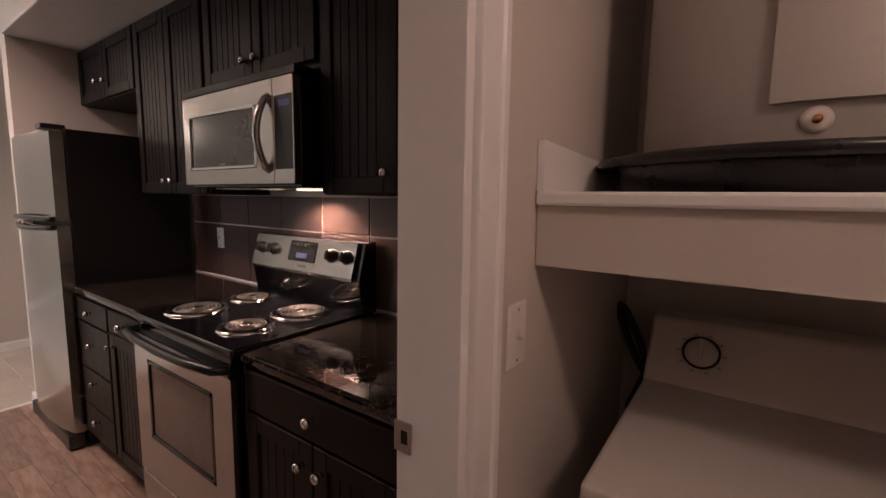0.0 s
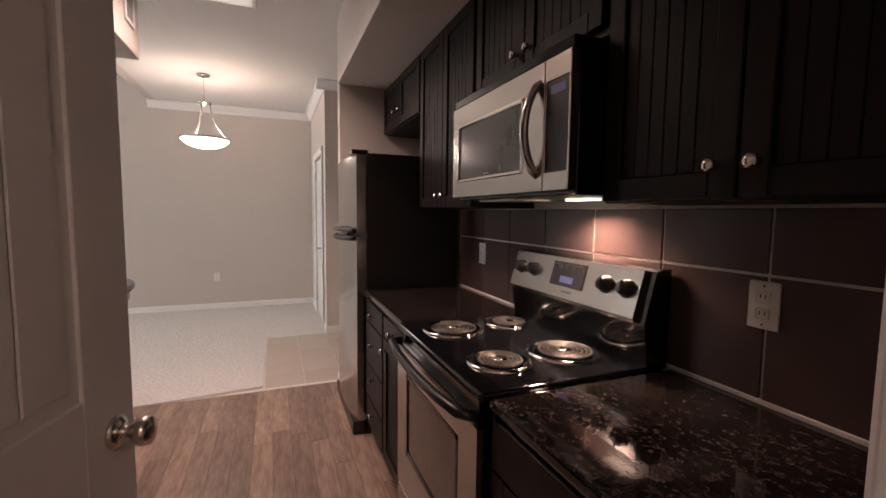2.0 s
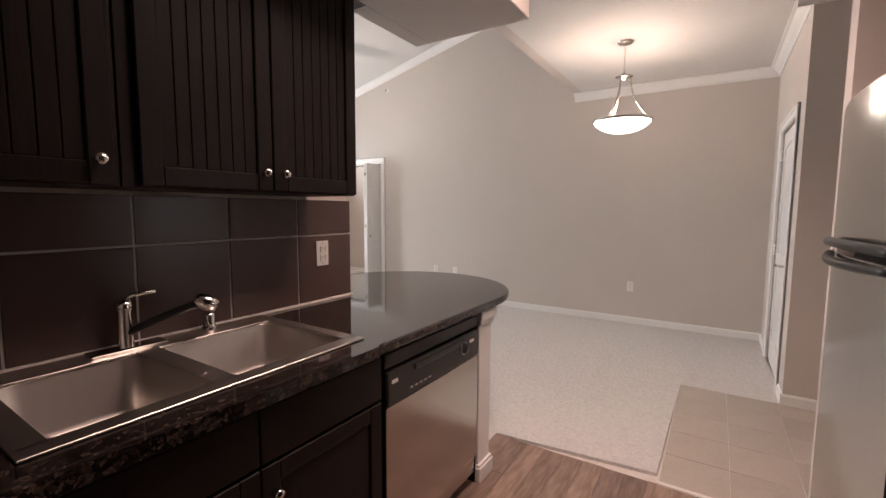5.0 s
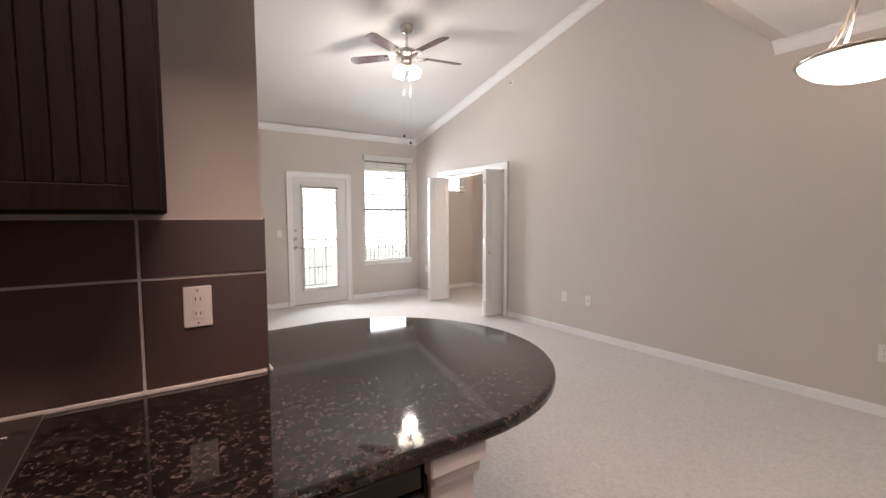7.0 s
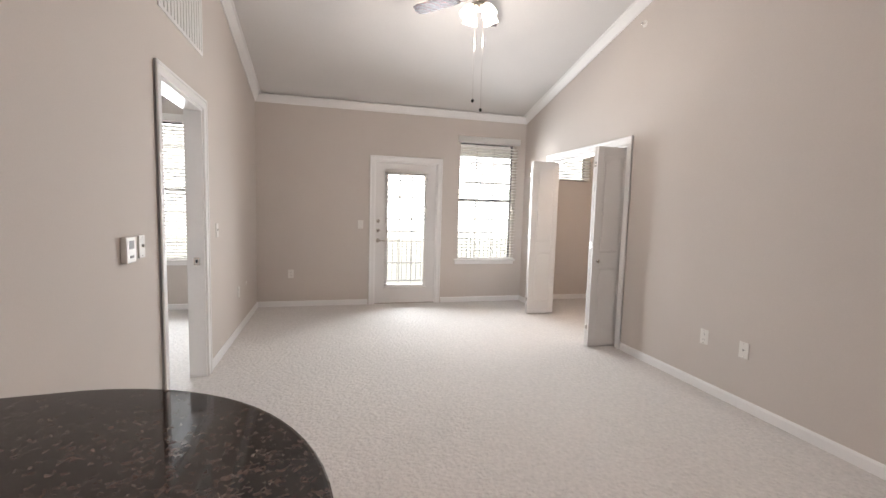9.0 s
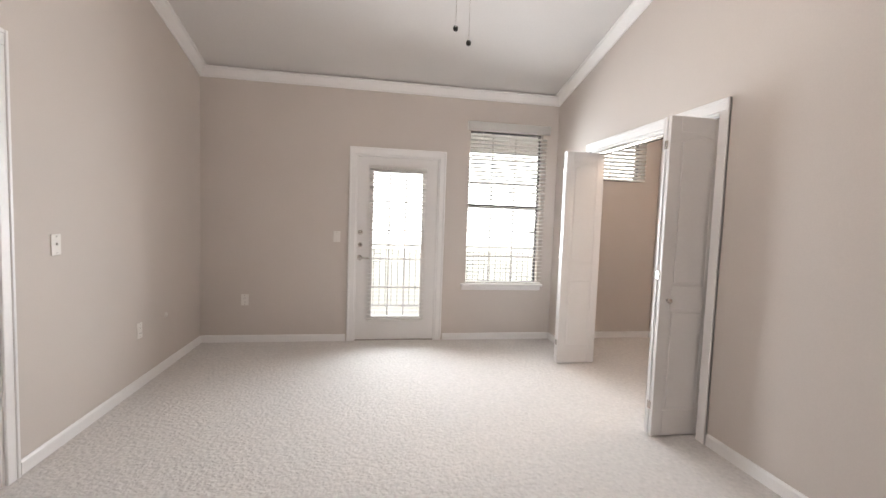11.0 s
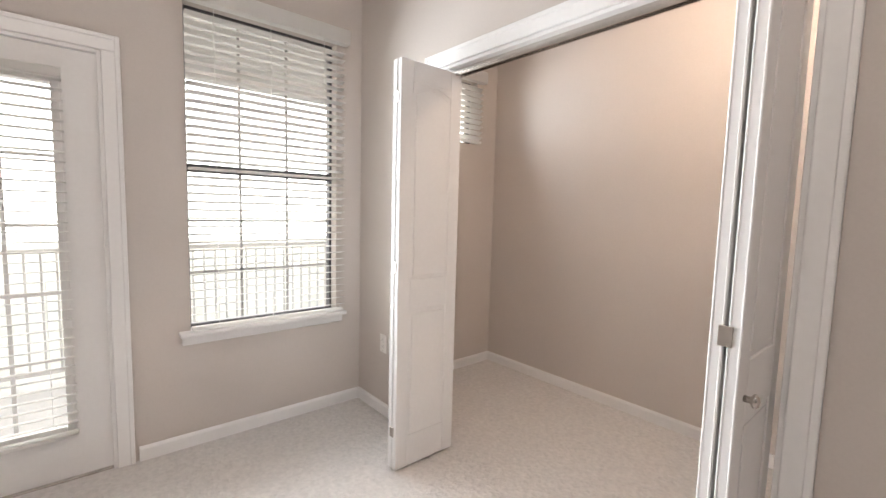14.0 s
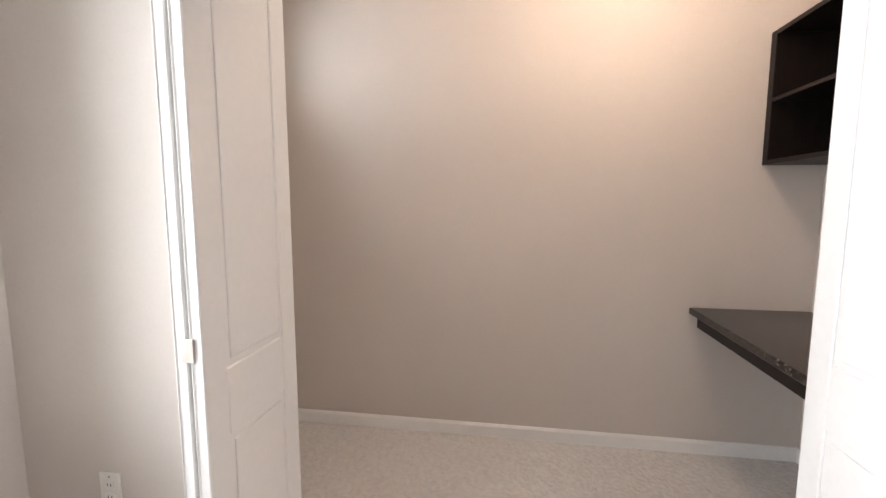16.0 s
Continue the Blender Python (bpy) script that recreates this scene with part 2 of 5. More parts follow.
def lathe(bm, prof, m=None, seg=28, smooth=True):
    """A profile of (radius, height) turned round the z axis, then placed by m."""
    m = m or Matrix()
    rings = []
    for r, z in prof:
        if r < 1e-6:
            rings.append([bm.verts.new(m @ Vector((0, 0, z)))])
        else:
            rings.append([bm.verts.new(m @ Vector((r * math.cos(2 * math.pi * i / seg), r * math.sin(2 * math.pi * i / seg), z))) for i in range(seg)])
    fs = []
    for p, q in zip(rings, rings[1:]):
        for i in range(seg):
            j = (i + 1) % seg
            if len(p) == 1 and len(q) == 1:
                continue
            if len(p) == 1:
                fs.append(bm.faces.new((p[0], q[i], q[j])))
            elif len(q) == 1:
                fs.append(bm.faces.new((p[i], p[j], q[0])))
            else:
                fs.append(bm.faces.new((p[i], p[j], q[j], q[i])))
    for f in fs:
        f.smooth = smooth
    bmesh.ops.recalc_face_normals(bm, faces=fs)
    return bm


def tube(bm, pts, r, seg=10, closed=False, flat=1.0):
    """A round bar along a line of points."""
    pts = [Vector(p) for p in pts]
    n, rings = len(pts), []
    for i, p in enumerate(pts):
        a, b = pts[(i - 1) % n if closed else max(i - 1, 0)], pts[(i + 1) % n if closed else min(i + 1, n - 1)]
        d = (b - a).normalized()
        if i == 0:
            up = Vector((0, 0, 1)) if abs(d.z) < 0.9 else Vector((0, 1, 0))
            u = d.cross(up).normalized()
        else:
            u = (u - d * u.dot(d)).normalized()
        w = u.cross(d)
        rings.append([bm.verts.new(p + r * (math.cos(2 * math.pi * k / seg) * u + flat * math.sin(2 * math.pi * k / seg) * w)) for k in range(seg)])
    fs = []
    for i in range(n if closed else n - 1):
        p, q = rings[i], rings[(i + 1) % n]
        for k in range(seg):
            f = bm.faces.new((p[k], p[(k + 1) % seg], q[(k + 1) % seg], q[k]))
            f.smooth = True
            fs.append(f)
    if not closed:
        fs += [bm.faces.new(rings[0]), bm.faces.new(rings[-1])]
    bmesh.ops.recalc_face_normals(bm, faces=fs)
    return bm


def framed(bm, x0, x1, z0, z1, hx0, hx1, hz0, hz1, y0, y1):
    """One sheet with a rectangular hole, its faces across y."""
    rings = []
    for y in (y0, y1):
        for a, b, lo, hi in ((x0, x1, z0, z1), (hx0, hx1, hz0, hz1)):
            rings.append([bm.verts.new(p) for p in ((a, y, lo), (b, y, lo), (b, y, hi), (a, y, hi))])
    fs = []
    for p, q in ((rings[0], rings[1]), (rings[2], rings[3]), (rings[0], rings[2]), (rings[1], rings[3])):
        for i in range(4):
            j = (i + 1) % 4
            fs.append(bm.faces.new((p[i], p[j], q[j], q[i])))
    bmesh.ops.recalc_face_normals(bm, faces=fs)
    bmesh.ops.bevel(bm, geom=bm.edges[:], offset=0.002, segments=1, profile=0.5, affect="EDGES")
    return bm


def mesh_of(name, bm, mat):
    me = bpy.data.meshes.new(name)
    bm.to_mesh(me)
    bm.free()
    me.materials.append(mat)
    return me


def root_of(ob):
    while ob.parent:
        ob = ob.parent
    return ob


def part(name, bm, mat, parent, label=""):
    """One mesh under a thing or under a part. The mesh is drawn in the frame in which its thing's base is given."""
    base = root_of(parent).get("base")
    if base is not None:
        bmesh.ops.translate(bm, verts=bm.verts, vec=-Vector(base))
    ob = new(name, mesh_of(name, bm, mat))
    ob.parent = parent
    if label:
        tagged(ob, label)
    return ob


def thing(name, label, category, base=(0, 0, 0), group="", kind="", turn=0.0):
    ob = new(name)
    ob.empty_display_size = 0.1
    ob["base"] = base
    ob.location = base
    ob.rotation_euler = (0, 0, radians(turn))
    return tagged(ob, label, category, group, kind)


def solid(name, bm, mat, label, category="", kind="", group=""):
    return tagged(new(name, mesh_of(name, bm, mat)), label, category, group, kind)


def structure(name, bm, mat, label):
    return solid(name, bm, mat, label, "", "structure")


def holed(bm, axis, a, b, u0, u1, z0, z1, holes):
    """A wall across an axis (thickness a to b) from u0 to u1, with holes (u0, u1, z0, z1)."""
    def put(p, q, lo, hi):
        if q - p > 1e-4 and hi - lo > 1e-4:
            box(bm, *((a, b, p, q) if axis == "x" else (p, q, a, b)), lo, hi)
    at = u0
    for h0, h1, lo, hi in sorted(holes):
        put(at, h0, z0, z1)
        put(h0, h1, z0, lo)
        put(h0, h1, hi, z1)
        at = h1
    put(at, u1, z0, z1)
    return bm


# ---------------------------------------------------------------- structure: walls
T = 0.12
DOOR = (4.787, 5.707, 0.0, 2.09)
WIN = (6.05, 6.93, 0.67, 2.44)
NWIN = (7.50, 8.22, 1.94, 2.46)
BWIN = (1.90, 2.80, 0.67, 2.44)
structure("wall_north", holed(B(), "y", FY, FY + 0.16, -0.6, NX + T, 0, 3.2, [DOOR, WIN, NWIN, BWIN]), WALL, "warm greige painted wall with patio door and windows")
structure("wall_east", holed(B(), "x", RX, RX + T, EY - T, FY, 0, 4.9, [(4.72, 6.34, 0, 2.132)]), WALL, "tall warm greige painted wall under sloped crown moulding")
structure("wall_west", holed(B(), "x", LX - T, LX, SY + 0.003, FY, 0, 4.9, [(3.78, 4.655, 0, 2.14)]), WALL, "greige painted wall with a bedroom doorway")
structure("wall_sink", box(B(), KW1, LX - 0.002, SY, SY + T, 0, 4.9), WALL, "greige painted kitchen wall behind the sink")
structure("wall_stove", box(B(), KW1, 3.863, SW - T, SW, 0, CZ + 0.1), WALL, "greige painted kitchen wall behind the range")
structure("wall_kitchen_end", holed(B(), "x", KW0, KW1, SW - 0.5, SY + T, 0, CZ + 0.1, [(-0.267, 0.62, 0, 2.06)]), WALL, "greige painted wall with the laundry doorway")
structure("wall_fridge_end", box(B(), 3.75, 3.863, SW, -0.405, 0, CZ + 0.1), WALL, "short painted wing wall beside the refrigerator")
structure("wall_entry", holed(B(), "y", EY - T, EY, 5.34, RX, 0, CZ + 0.1, [(5.62, 6.48, 0, 2.06)]), WALL, "greige painted wall with the entry door")
structure("wall_entry_side", box(B(), 5.34, 5.46, -1.9, EY - T, 0, CZ + 0.1), WALL, "greige painted pier beside the entry")
structure("wall_hall_end", box(B(), 3.75, 5.46, -2.0, -1.9, 0, CZ + 0.1), WALL, "greige painted wall at the end of the entry hall")
structure("wall_hall_side", box(B(), 3.75, 3.863, -1.9, SW - T, 0, CZ + 0.1), WALL, "greige painted hall wall")
structure("wall_nook_east", box(B(), NX, NX + T, NY - T, FY, 0, 3.2), WALL, "warm greige painted back wall of the study nook")
structure("wall_nook_south", box(B(), RX + T, NX, NY - T, NY, 0, 3.2), WALL, "warm greige painted side wall of the study nook")
structure("wall_header", prism(B(), [(LX, SOF), (3.75, SOF), (3.75, CZ), (RX, CZ), (RX, 4.9), (LX, 4.9)], "y", VY - 0.1, VY), WALL, "painted drop face between flat ceiling and vault")
structure("wall_bedroom_west", box(B(), -0.72, -0.6, 2.2, FY, 0, 3.0), WALL, "greige painted bedroom wall")
structure("wall_bedroom_south", box(B(), -0.6, LX - T, 2.2, 2.32, 0, 3.0), WALL, "greige painted bedroom wall")
structure("wall_laundry_back", box(B(), -1.3, KW0, -1.5, -1.38, 0, CZ + 0.1), WALL, "greige painted laundry wall behind the water heater")
structure("wall_laundry_west", box(B(), -1.42, -1.3, -1.5, 1.72, 0, CZ + 0.1), WALL, "greige painted laundry wall")
structure("wall_laundry_north", box(B(), -1.3, KW0, 1.6, 1.72, 0, CZ + 0.1), WALL, "greige painted laundry wall")

# ceilings
structure("ceiling", box(B(), -1.42, RX, -2.0, VY - 0.1, CZ, CZ + 0.1), CEIL, "flat off-white textured ceiling")
structure("ceiling_vault", prism(B(), [(VY - 0.1, vault(VY - 0.1)), (FY, vault(FY)), (FY, vault(FY) + 0.1), (VY - 0.1, vault(VY - 0.1) + 0.1)], "x", LX - T, RX + T), CEIL, "sloped off-white textured ceiling")
structure("ceiling_bedroom", box(B(), -0.72, LX - T, 2.2, FY, CZ, CZ + 0.1), CEIL, "flat off-white bedroom ceiling")
structure("ceiling_nook", box(B(), RX + T, NX + T, NY - T, FY, CZ, CZ + 0.1), CEIL, "flat off-white nook ceiling")
structure("soffit_stove", box(B(), KW1, 3.75, SW, -0.39, SOF, CZ, 0.004), WALL, "painted soffit above the range cabinets")
structure("soffit_sink", box(B(), KW1, 3.75, 0.85, VY - 0.1, SOF, CZ, 0.004), WALL, "painted soffit above the sink")

# floors
structure("floor", box(B(), -1.42, NX + 0.2, -2.0, FY + 0.16, -0.2, -0.012), GROUT, "concrete subfloor under vinyl, tile and carpet")


def carpet(name, pts, label):
    bm = B()
    prism(bm, pts, "z", -0.012, 0.008)
    return structure(name, bm, CARPET, label)


carpet("carpet", [(3.97, 0.177), (5.345, 0.16), (5.345, EY), (RX, EY), (RX, FY), (LX, FY), (LX, 1.75), (3.40, 1.75), (3.52, 1.05), (3.88, 1.05)], "cream cut-pile living room carpet")
carpet("carpet_nook", [(RX + 0.001, 4.721), (RX + T, 4.721), (RX + T, NY), (NX, NY), (NX, FY), (RX + T, FY), (RX + T, 6.339), (RX + 0.001, 6.339)], "cream cut-pile carpet in the study nook")
carpet("carpet_bedroom", [(-0.6, 2.32), (LX - T, 2.32), (LX - T, 3.781), (LX - 0.001, 3.781), (LX - 0.001, 4.654), (LX - T, 4.654), (LX - T, FY), (-0.6, FY)], "cream cut-pile bedroom carpet")


# ---------------------------------------------------------------- mouldings
def baseboard(axis, at, side, u0, u1, h=0.085, t=0.014):
    """Along a wall face; side is +1 or -1, the way the face looks."""
    a, b = at, at + side * t
    pr = [(a, 0.006), (b, 0.006), (b, h - 0.014), (a + side * 0.006, h), (a, h)]
    if axis == "x":
        bm = prism(B(), pr, "y", u0, u1)
    else:
        bm = prism(B(), pr, "x", u0, u1)
    return structure("baseboard", bm, TRIM, "white painted baseboard")


baseboard("y", FY, -1, LX + 0.014, 4.70)
baseboard("y", FY, -1, 5.80, RX - 0.014)
baseboard("y", FY, -1, RX + T + 0.014, NX - 0.014)
baseboard("x", RX, -1, EY + 0.014, 4.64)
baseboard("x", RX, -1, 6.42, FY)
baseboard("x", LX, 1, 2.2, 3.69)
baseboard("x", LX, 1, 4.745, FY)
baseboard("x", NX, -1, NY, FY)
baseboard("x", RX + T, 1, 6.40, FY)
baseboard("y", NY, 1, RX + T, NX - 0.014)
baseboard("y", EY, 1, 5.34, 5.545)
baseboard("y", EY, 1, 6.555, RX)
baseboard("x", 5.34, -1, -1.9, EY + 0.014)
baseboard("y", -0.405, 1, 3.75, 3.877)
baseboard("x", 3.863, 1, -1.9, -0.405)
baseboard("y", FY, -1, -0.6, LX - T - 0.014)


def crown(axis, at, side, u0, u1, z0, z1=None, h=0.095, d=0.085):
    """Crown moulding along a wall face, from height z0 to z1 at its two ends (the line of its top)."""
    z1 = z0 if z1 is None else z1
    pr = [(0, 0), (0, -h), (0.012, -h), (0.018, -h + 0.018), (0.04, -h * 0.55), (d - 0.02, -0.02), (d, -0.014), (d, 0)]
    bm = B()
    ends = []
    for u, z in ((u0, z0), (u1, z1)):
        ends.append([bm.verts.new((at + side * p, u, z + q) if axis == "x" else (u, at + side * p, z + q)) for p, q in pr])
    n = len(pr)
    fs = [bm.faces.new(ends[0]), bm.faces.new(ends[1])]
    for i in range(n):
        j = (i + 1) % n
        fs.append(bm.faces.new((ends[0][i], ends[0][j], ends[1][j], ends[1][i])))
    bmesh.ops.recalc_face_normals(bm, faces=fs)
    return structure("trim", bm, TRIM, "white painted crown moulding")


crown("y", FY, -1, LX, RX, vault(FY) + 0.002)
crown("x", RX, -1, VY, FY, vault(VY) + 0.004, vault(FY) + 0.004)
crown("x", LX, 1, VY, FY, vault(VY) + 0.004, vault(FY) + 0.004)
crown("x", RX, -1, EY, VY, CZ)
crown("y", EY, 1, 5.34, RX, CZ)
crown("x", 5.34, -1, -1.9, EY + 0.085, CZ)


def casing(name, axis, at, side, u0, u1, top, w=0.075, t=0.018, bottom=0.006):
    """Door casing round an opening on one wall face: two legs and a head."""
    th = thing(name, "white painted door casing", "door casing", kind="structure")
    for k, (p, q, lo, hi) in enumerate(((u0 - w, u0, bottom, top), (u1, u1 + w, bottom, top), (u0 - w, u1 + w, top, top + w))):
        bm = B()
        a, b = sorted((at, at + side * t))
        box(bm, *((a, b, p, q) if axis == "x" else (p, q, a, b)), lo, hi, 0.005, 2)
        a, b = sorted((at, at + side * (t + 0.006)))
        e = 0.022
        if k == 0:
            box(bm, *((a, b, p, p + e) if axis == "x" else (p, p + e, a, b)), lo, hi + w, 0.004)
        elif k == 1:
            box(bm, *((a, b, q - e, q) if axis == "x" else (q - e, q, a, b)), lo, hi + w, 0.004)
        else:
            box(bm, *((a, b, p + e, q - e) if axis == "x" else (p + e, q - e, a, b)), hi - e, hi, 0.004)
        part("casing_head" if k == 2 else "casing_leg", bm, TRIM, th)
    return th


def jamb(axis, a, b, u0, u1, top, t=0.016, mat=None):
    bm = B()
    for p, q, lo, hi in ((u0 - 0.001, u0 + t, 0.004, top), (u1 - t, u1 + 0.001, 0.004, top), (u0 + t, u1 - t, top - t, top + 0.001)):
        box(bm, *((a, b, p, q) if axis == "x" else (p, q, a, b)), lo, hi, 0.002)
    return structure("trim", bm, mat or TRIM, "white painted door jamb lining")


casing("trim", "y", FY, -1, DOOR[0], DOOR[1], DOOR[3])
jamb("y", FY - 0.004, FY + 0.16, DOOR[0], DOOR[1], DOOR[3])
casing("trim", "x", RX, -1, 4.72, 6.34, 2.132)
jamb("x", RX - 0.003, RX + T + 0.003, 4.72, 6.34, 2.132)
casing("trim", "x", LX, 1, 3.78, 4.655, 2.14)
jamb("x", LX - T - 0.003, LX + 0.003, 3.78, 4.655, 2.14, 0.02)
casing("trim", "y", EY, 1, 5.62, 6.48, 2.06)
casing("trim", "x", KW0, -1, -0.267, 0.62, 2.06)
casing("trim", "x", KW1, 1, -0.267, 0.62, 2.06, 0.06)
jamb("x", KW0 - 0.004, KW1 + 0.004, -0.267, 0.62, 2.06, 0.02)

# ---------------------------------------------------------------- kitchen: cabinets
def knob_bm(at, way, s=1.0):
    """A round chrome cabinet knob that sticks out along way (+1 or -1 on y)."""
    m = Matrix.Translation(at) @ (pose(0, 0, 0, -90) if way > 0 else pose(0, 0, 0, 90))
    return lathe(B(), [(0, 0), (0.009 * s, 0), (0.006 * s, 0.008 * s), (0.006 * s, 0.014 * s), (0.014 * s, 0.018 * s), (0.0155 * s, 0.024 * s), (0.012 * s, 0.030 * s), (0, 0.032 * s)], m, 16)


def front(name, parent, x0, x1, z0, z1, y, way, knob=None, bead="boards", frame_w=0.055):
    """A door or drawer front whose back lies on y and which faces way on the y axis."""
    def yy(a, b):
        return sorted((y + way * a, y + way * b))
    if bead:
        d = part(name, box(B(), x0 + 0.002, x1 - 0.002, *yy(0, 0.005), z0 + 0.002, z1 - 0.002), CAB, parent)
        for nm, p, q, lo, hi in (("stile", x0, x0 + frame_w, z0, z1), ("stile", x1 - frame_w, x1, z0, z1), ("rail", x0 + frame_w, x1 - frame_w, z0, z0 + frame_w), ("rail", x0 + frame_w, x1 - frame_w, z1 - frame_w, z1)):
            part(nm, box(B(), p, q, *yy(0.001, 0.02), lo, hi, 0.003), CAB, d)
        w = x1 - x0 - 2 * frame_w
        n = max(3, round(w / 0.042)) if bead == "boards" else 1
        for i in range(n):
            a = x0 + frame_w + w * i / n
            part("board" if n > 1 else "flat_panel", box(B(), a + 0.0006, a + w / n - 0.0006, *yy(0.002, 0.011), z0 + frame_w, z1 - frame_w, 0.0022), CAB, d)
    else:
        d = part(name, box(B(), x0, x1, *yy(0, 0.02), z0, z1, 0.004, 2), CAB, parent)
    if knob:
        part("knob", knob_bm((knob[0], y + way * 0.02, knob[1]), way), CHROME, d, "small round chrome knob")
    return d


def cabinet(name, label, x0, x1, y0, y1, z0, z1, kick=0.0, group=""):
    """The carcass: body with side, top and bottom boards, recessed kick at the floor."""
    th = thing(name, label, "cabinet", ((x0 + x1) / 2, (y0 + y1) / 2, z0), group)
    bm = B()
    box(bm, x0 + 0.001, x1 - 0.001, y0, y1, z0 + kick, z1, 0.002)
    part("body", bm, CAB, th)
    if kick:
        bm = B()
        if y0 < 0.5:
            box(bm, x0 + 0.001, x1 - 0.001, y0, y1 - 0.06, z0, z0 + kick)
        else:
            box(bm, x0 + 0.001, x1 - 0.001, y0 + 0.06, y1, z0, z0 + kick)
        part("toe_kick", bm, BLACK, th)
    return th


FR = SW + 0.305        # face of the wall cabinets on the range side
G = 0.004
UP = "dark cabinets over the range wall"
c = cabinet("wall_cabinet", "espresso wood wall cabinet with beadboard doors beside the microwave", 0.58, 1.322, SW + 0.002, FR, 1.415, SOF, group=UP)
front("door", c, 0.60, 0.953, 1.42, SOF - 0.02, FR, 1, (0.918, 1.485))
front("door", c, 0.958, 1.31, 1.42, SOF - 0.02, FR, 1, (0.998, 1.485))
c = cabinet("wall_cabinet", "short espresso wood cabinet above the microwave", 1.324, 2.116, SW + 0.002, FR, 1.86, SOF, group=UP)
front("door", c, 1.34, 1.718, 1.885, SOF - 0.02, FR, 1, (1.682, 1.945))
front("door", c, 1.724, 2.10, 1.885, SOF - 0.02, FR, 1, (1.764, 1.945))
c = cabinet("wall_cabinet", "espresso wood wall cabinet between microwave and refrigerator", 2.118, 2.86, SW + 0.002, FR, 1.41, SOF, group=UP)
front("door", c, 2.13, 2.484, 1.415, SOF - 0.02, FR, 1, (2.45, 1.475))
front("door", c, 2.489, 2.85, 1.415, SOF - 0.02, FR, 1, (2.53, 1.475))
c = cabinet("wall_cabinet", "short espresso wood cabinet above the refrigerator", 2.862, 3.745, SW + 0.002, FR, 1.98, SOF, group=UP)
front("door", c, 2.875, 3.30, 1.985, SOF - 0.02, FR, 1, (3.27, 2.08))
front("door", c, 3.305, 3.735, 1.985, SOF - 0.02, FR, 1, (3.40, 2.09))
structure("trim", box(B(), KW1, 0.58, SW, FR + 0.015, 1.415, SOF), CAB, "espresso wood filler strip at the wall")

LF = -0.452            # face of the base cabinets on the range side
LOW = "dark base cabinets along the range wall"
c = cabinet("base_cabinet", "espresso wood base cabinet with one drawer above two beadboard doors", 0.64, 1.335, SW, LF, 0, 0.875, 0.1, LOW)
front("drawer_front", c, 0.665, 1.32, 0.735, 0.865, LF, 1, (0.992, 0.80), False)
front("door", c, 0.665, 0.99, 0.12, 0.725, LF, 1, (0.955, 0.655))
front("door", c, 0.995, 1.32, 0.12, 0.725, LF, 1, (1.035, 0.655))
structure("trim", box(B(), KW1, 0.64, SW, LF, 0, 0.875), CAB, "espresso wood base filler at the wall")
c = cabinet("base_cabinet", "narrow espresso wood base cabinet with a drawer and a door", 2.108, 2.50, SW, LF, 0, 0.875, 0.1, LOW)
front("drawer_front", c, 2.13, 2.49, 0.76, 0.865, LF, 1, (2.31, 0.812), False)
front("door", c, 2.13, 2.49, 0.12, 0.75, LF, 1, (2.455, 0.69))
c = cabinet("base_cabinet", "espresso wood cabinet with a stack of four drawers", 2.502, 2.935, SW, LF, 0, 0.875, 0.1, LOW)
for lo, hi, k in ((0.75, 0.865, 0.807), (0.50, 0.74, 0.637), (0.295, 0.49, 0.437), (0.12, 0.285, 0.228)):
    front("drawer_front", c, 2.512, 2.92, lo, hi, LF, 1, (2.725, k), False)


def worktop(name, pts, label):
    """A stone slab with a rounded front edge, eased above and below."""
    bm = B()
    prism(bm, pts, "z", CT - 0.038, CT)
    es = [e for e in bm.edges if abs(e.verts[0].co.z - e.verts[1].co.z) < 1e-5]
    bmesh.ops.bevel(bm, geom=es, offset=0.012, segments=3, profile=0.5, affect="EDGES")
    return solid(name, bm, GRANITE, label, "worktop")


worktop("worktop", [(KW1 + 0.002, SW + 0.002), (1.336, SW + 0.002), (1.336, -0.43), (KW1 + 0.002, -0.43)], "polished dark brown granite worktop on the base cabinet")
worktop("worktop", [(2.108, SW + 0.002), (2.945, SW + 0.002), (2.945, -0.43), (2.108, -0.43)], "polished dark brown granite worktop beside the range")
# caulk lines
for x0, x1 in ((KW1, 1.336), (2.108, 2.945)):
    structure("trim", box(B(), x0, x1, SW + 0.001, SW + 0.013, CT - 0.002, CT + 0.012, 0.003), GROUT, "pale caulk line at the backsplash")

# ---- sink side
SF = 0.942
SK = "dark base cabinets along the sink wall"
c = cabinet("base_cabinet", "espresso wood sink base with two false drawers and two doors", 1.715, 2.68, SF, SY - 0.002, 0, 0.70, 0.1, SK)
part("face_frame", box(B(), 1.716, 2.679, SF, SF + 0.02, 0.70, 0.876), CAB, c)
part("side", box(B(), 2.66, 2.679, SF + 0.02, SY - 0.002, 0.70, 0.876), CAB, c)
front("drawer_front", c, 1.735, 2.204, 0.715, 0.862, SF, -1, None, False)
front("drawer_front", c, 2.209, 2.672, 0.715, 0.862, SF, -1, None, False)
front("door", c, 1.735, 2.204, 0.12, 0.705, SF, -1, (2.172, 0.628), "flat")
front("door", c, 2.209, 2.672, 0.12, 0.705, SF, -1, (2.242, 0.628), "flat")
c = cabinet("base_cabinet", "espresso wood base cabinet next to the sink base", 0.70, 1.713, SF, SY - 0.002, 0, 0.875, 0.1, SK)
front("door", c, 0.72, 1.21, 0.12, 0.862, SF, -1)
front("door", c, 1.215, 1.705, 0.12, 0.862, SF, -1)
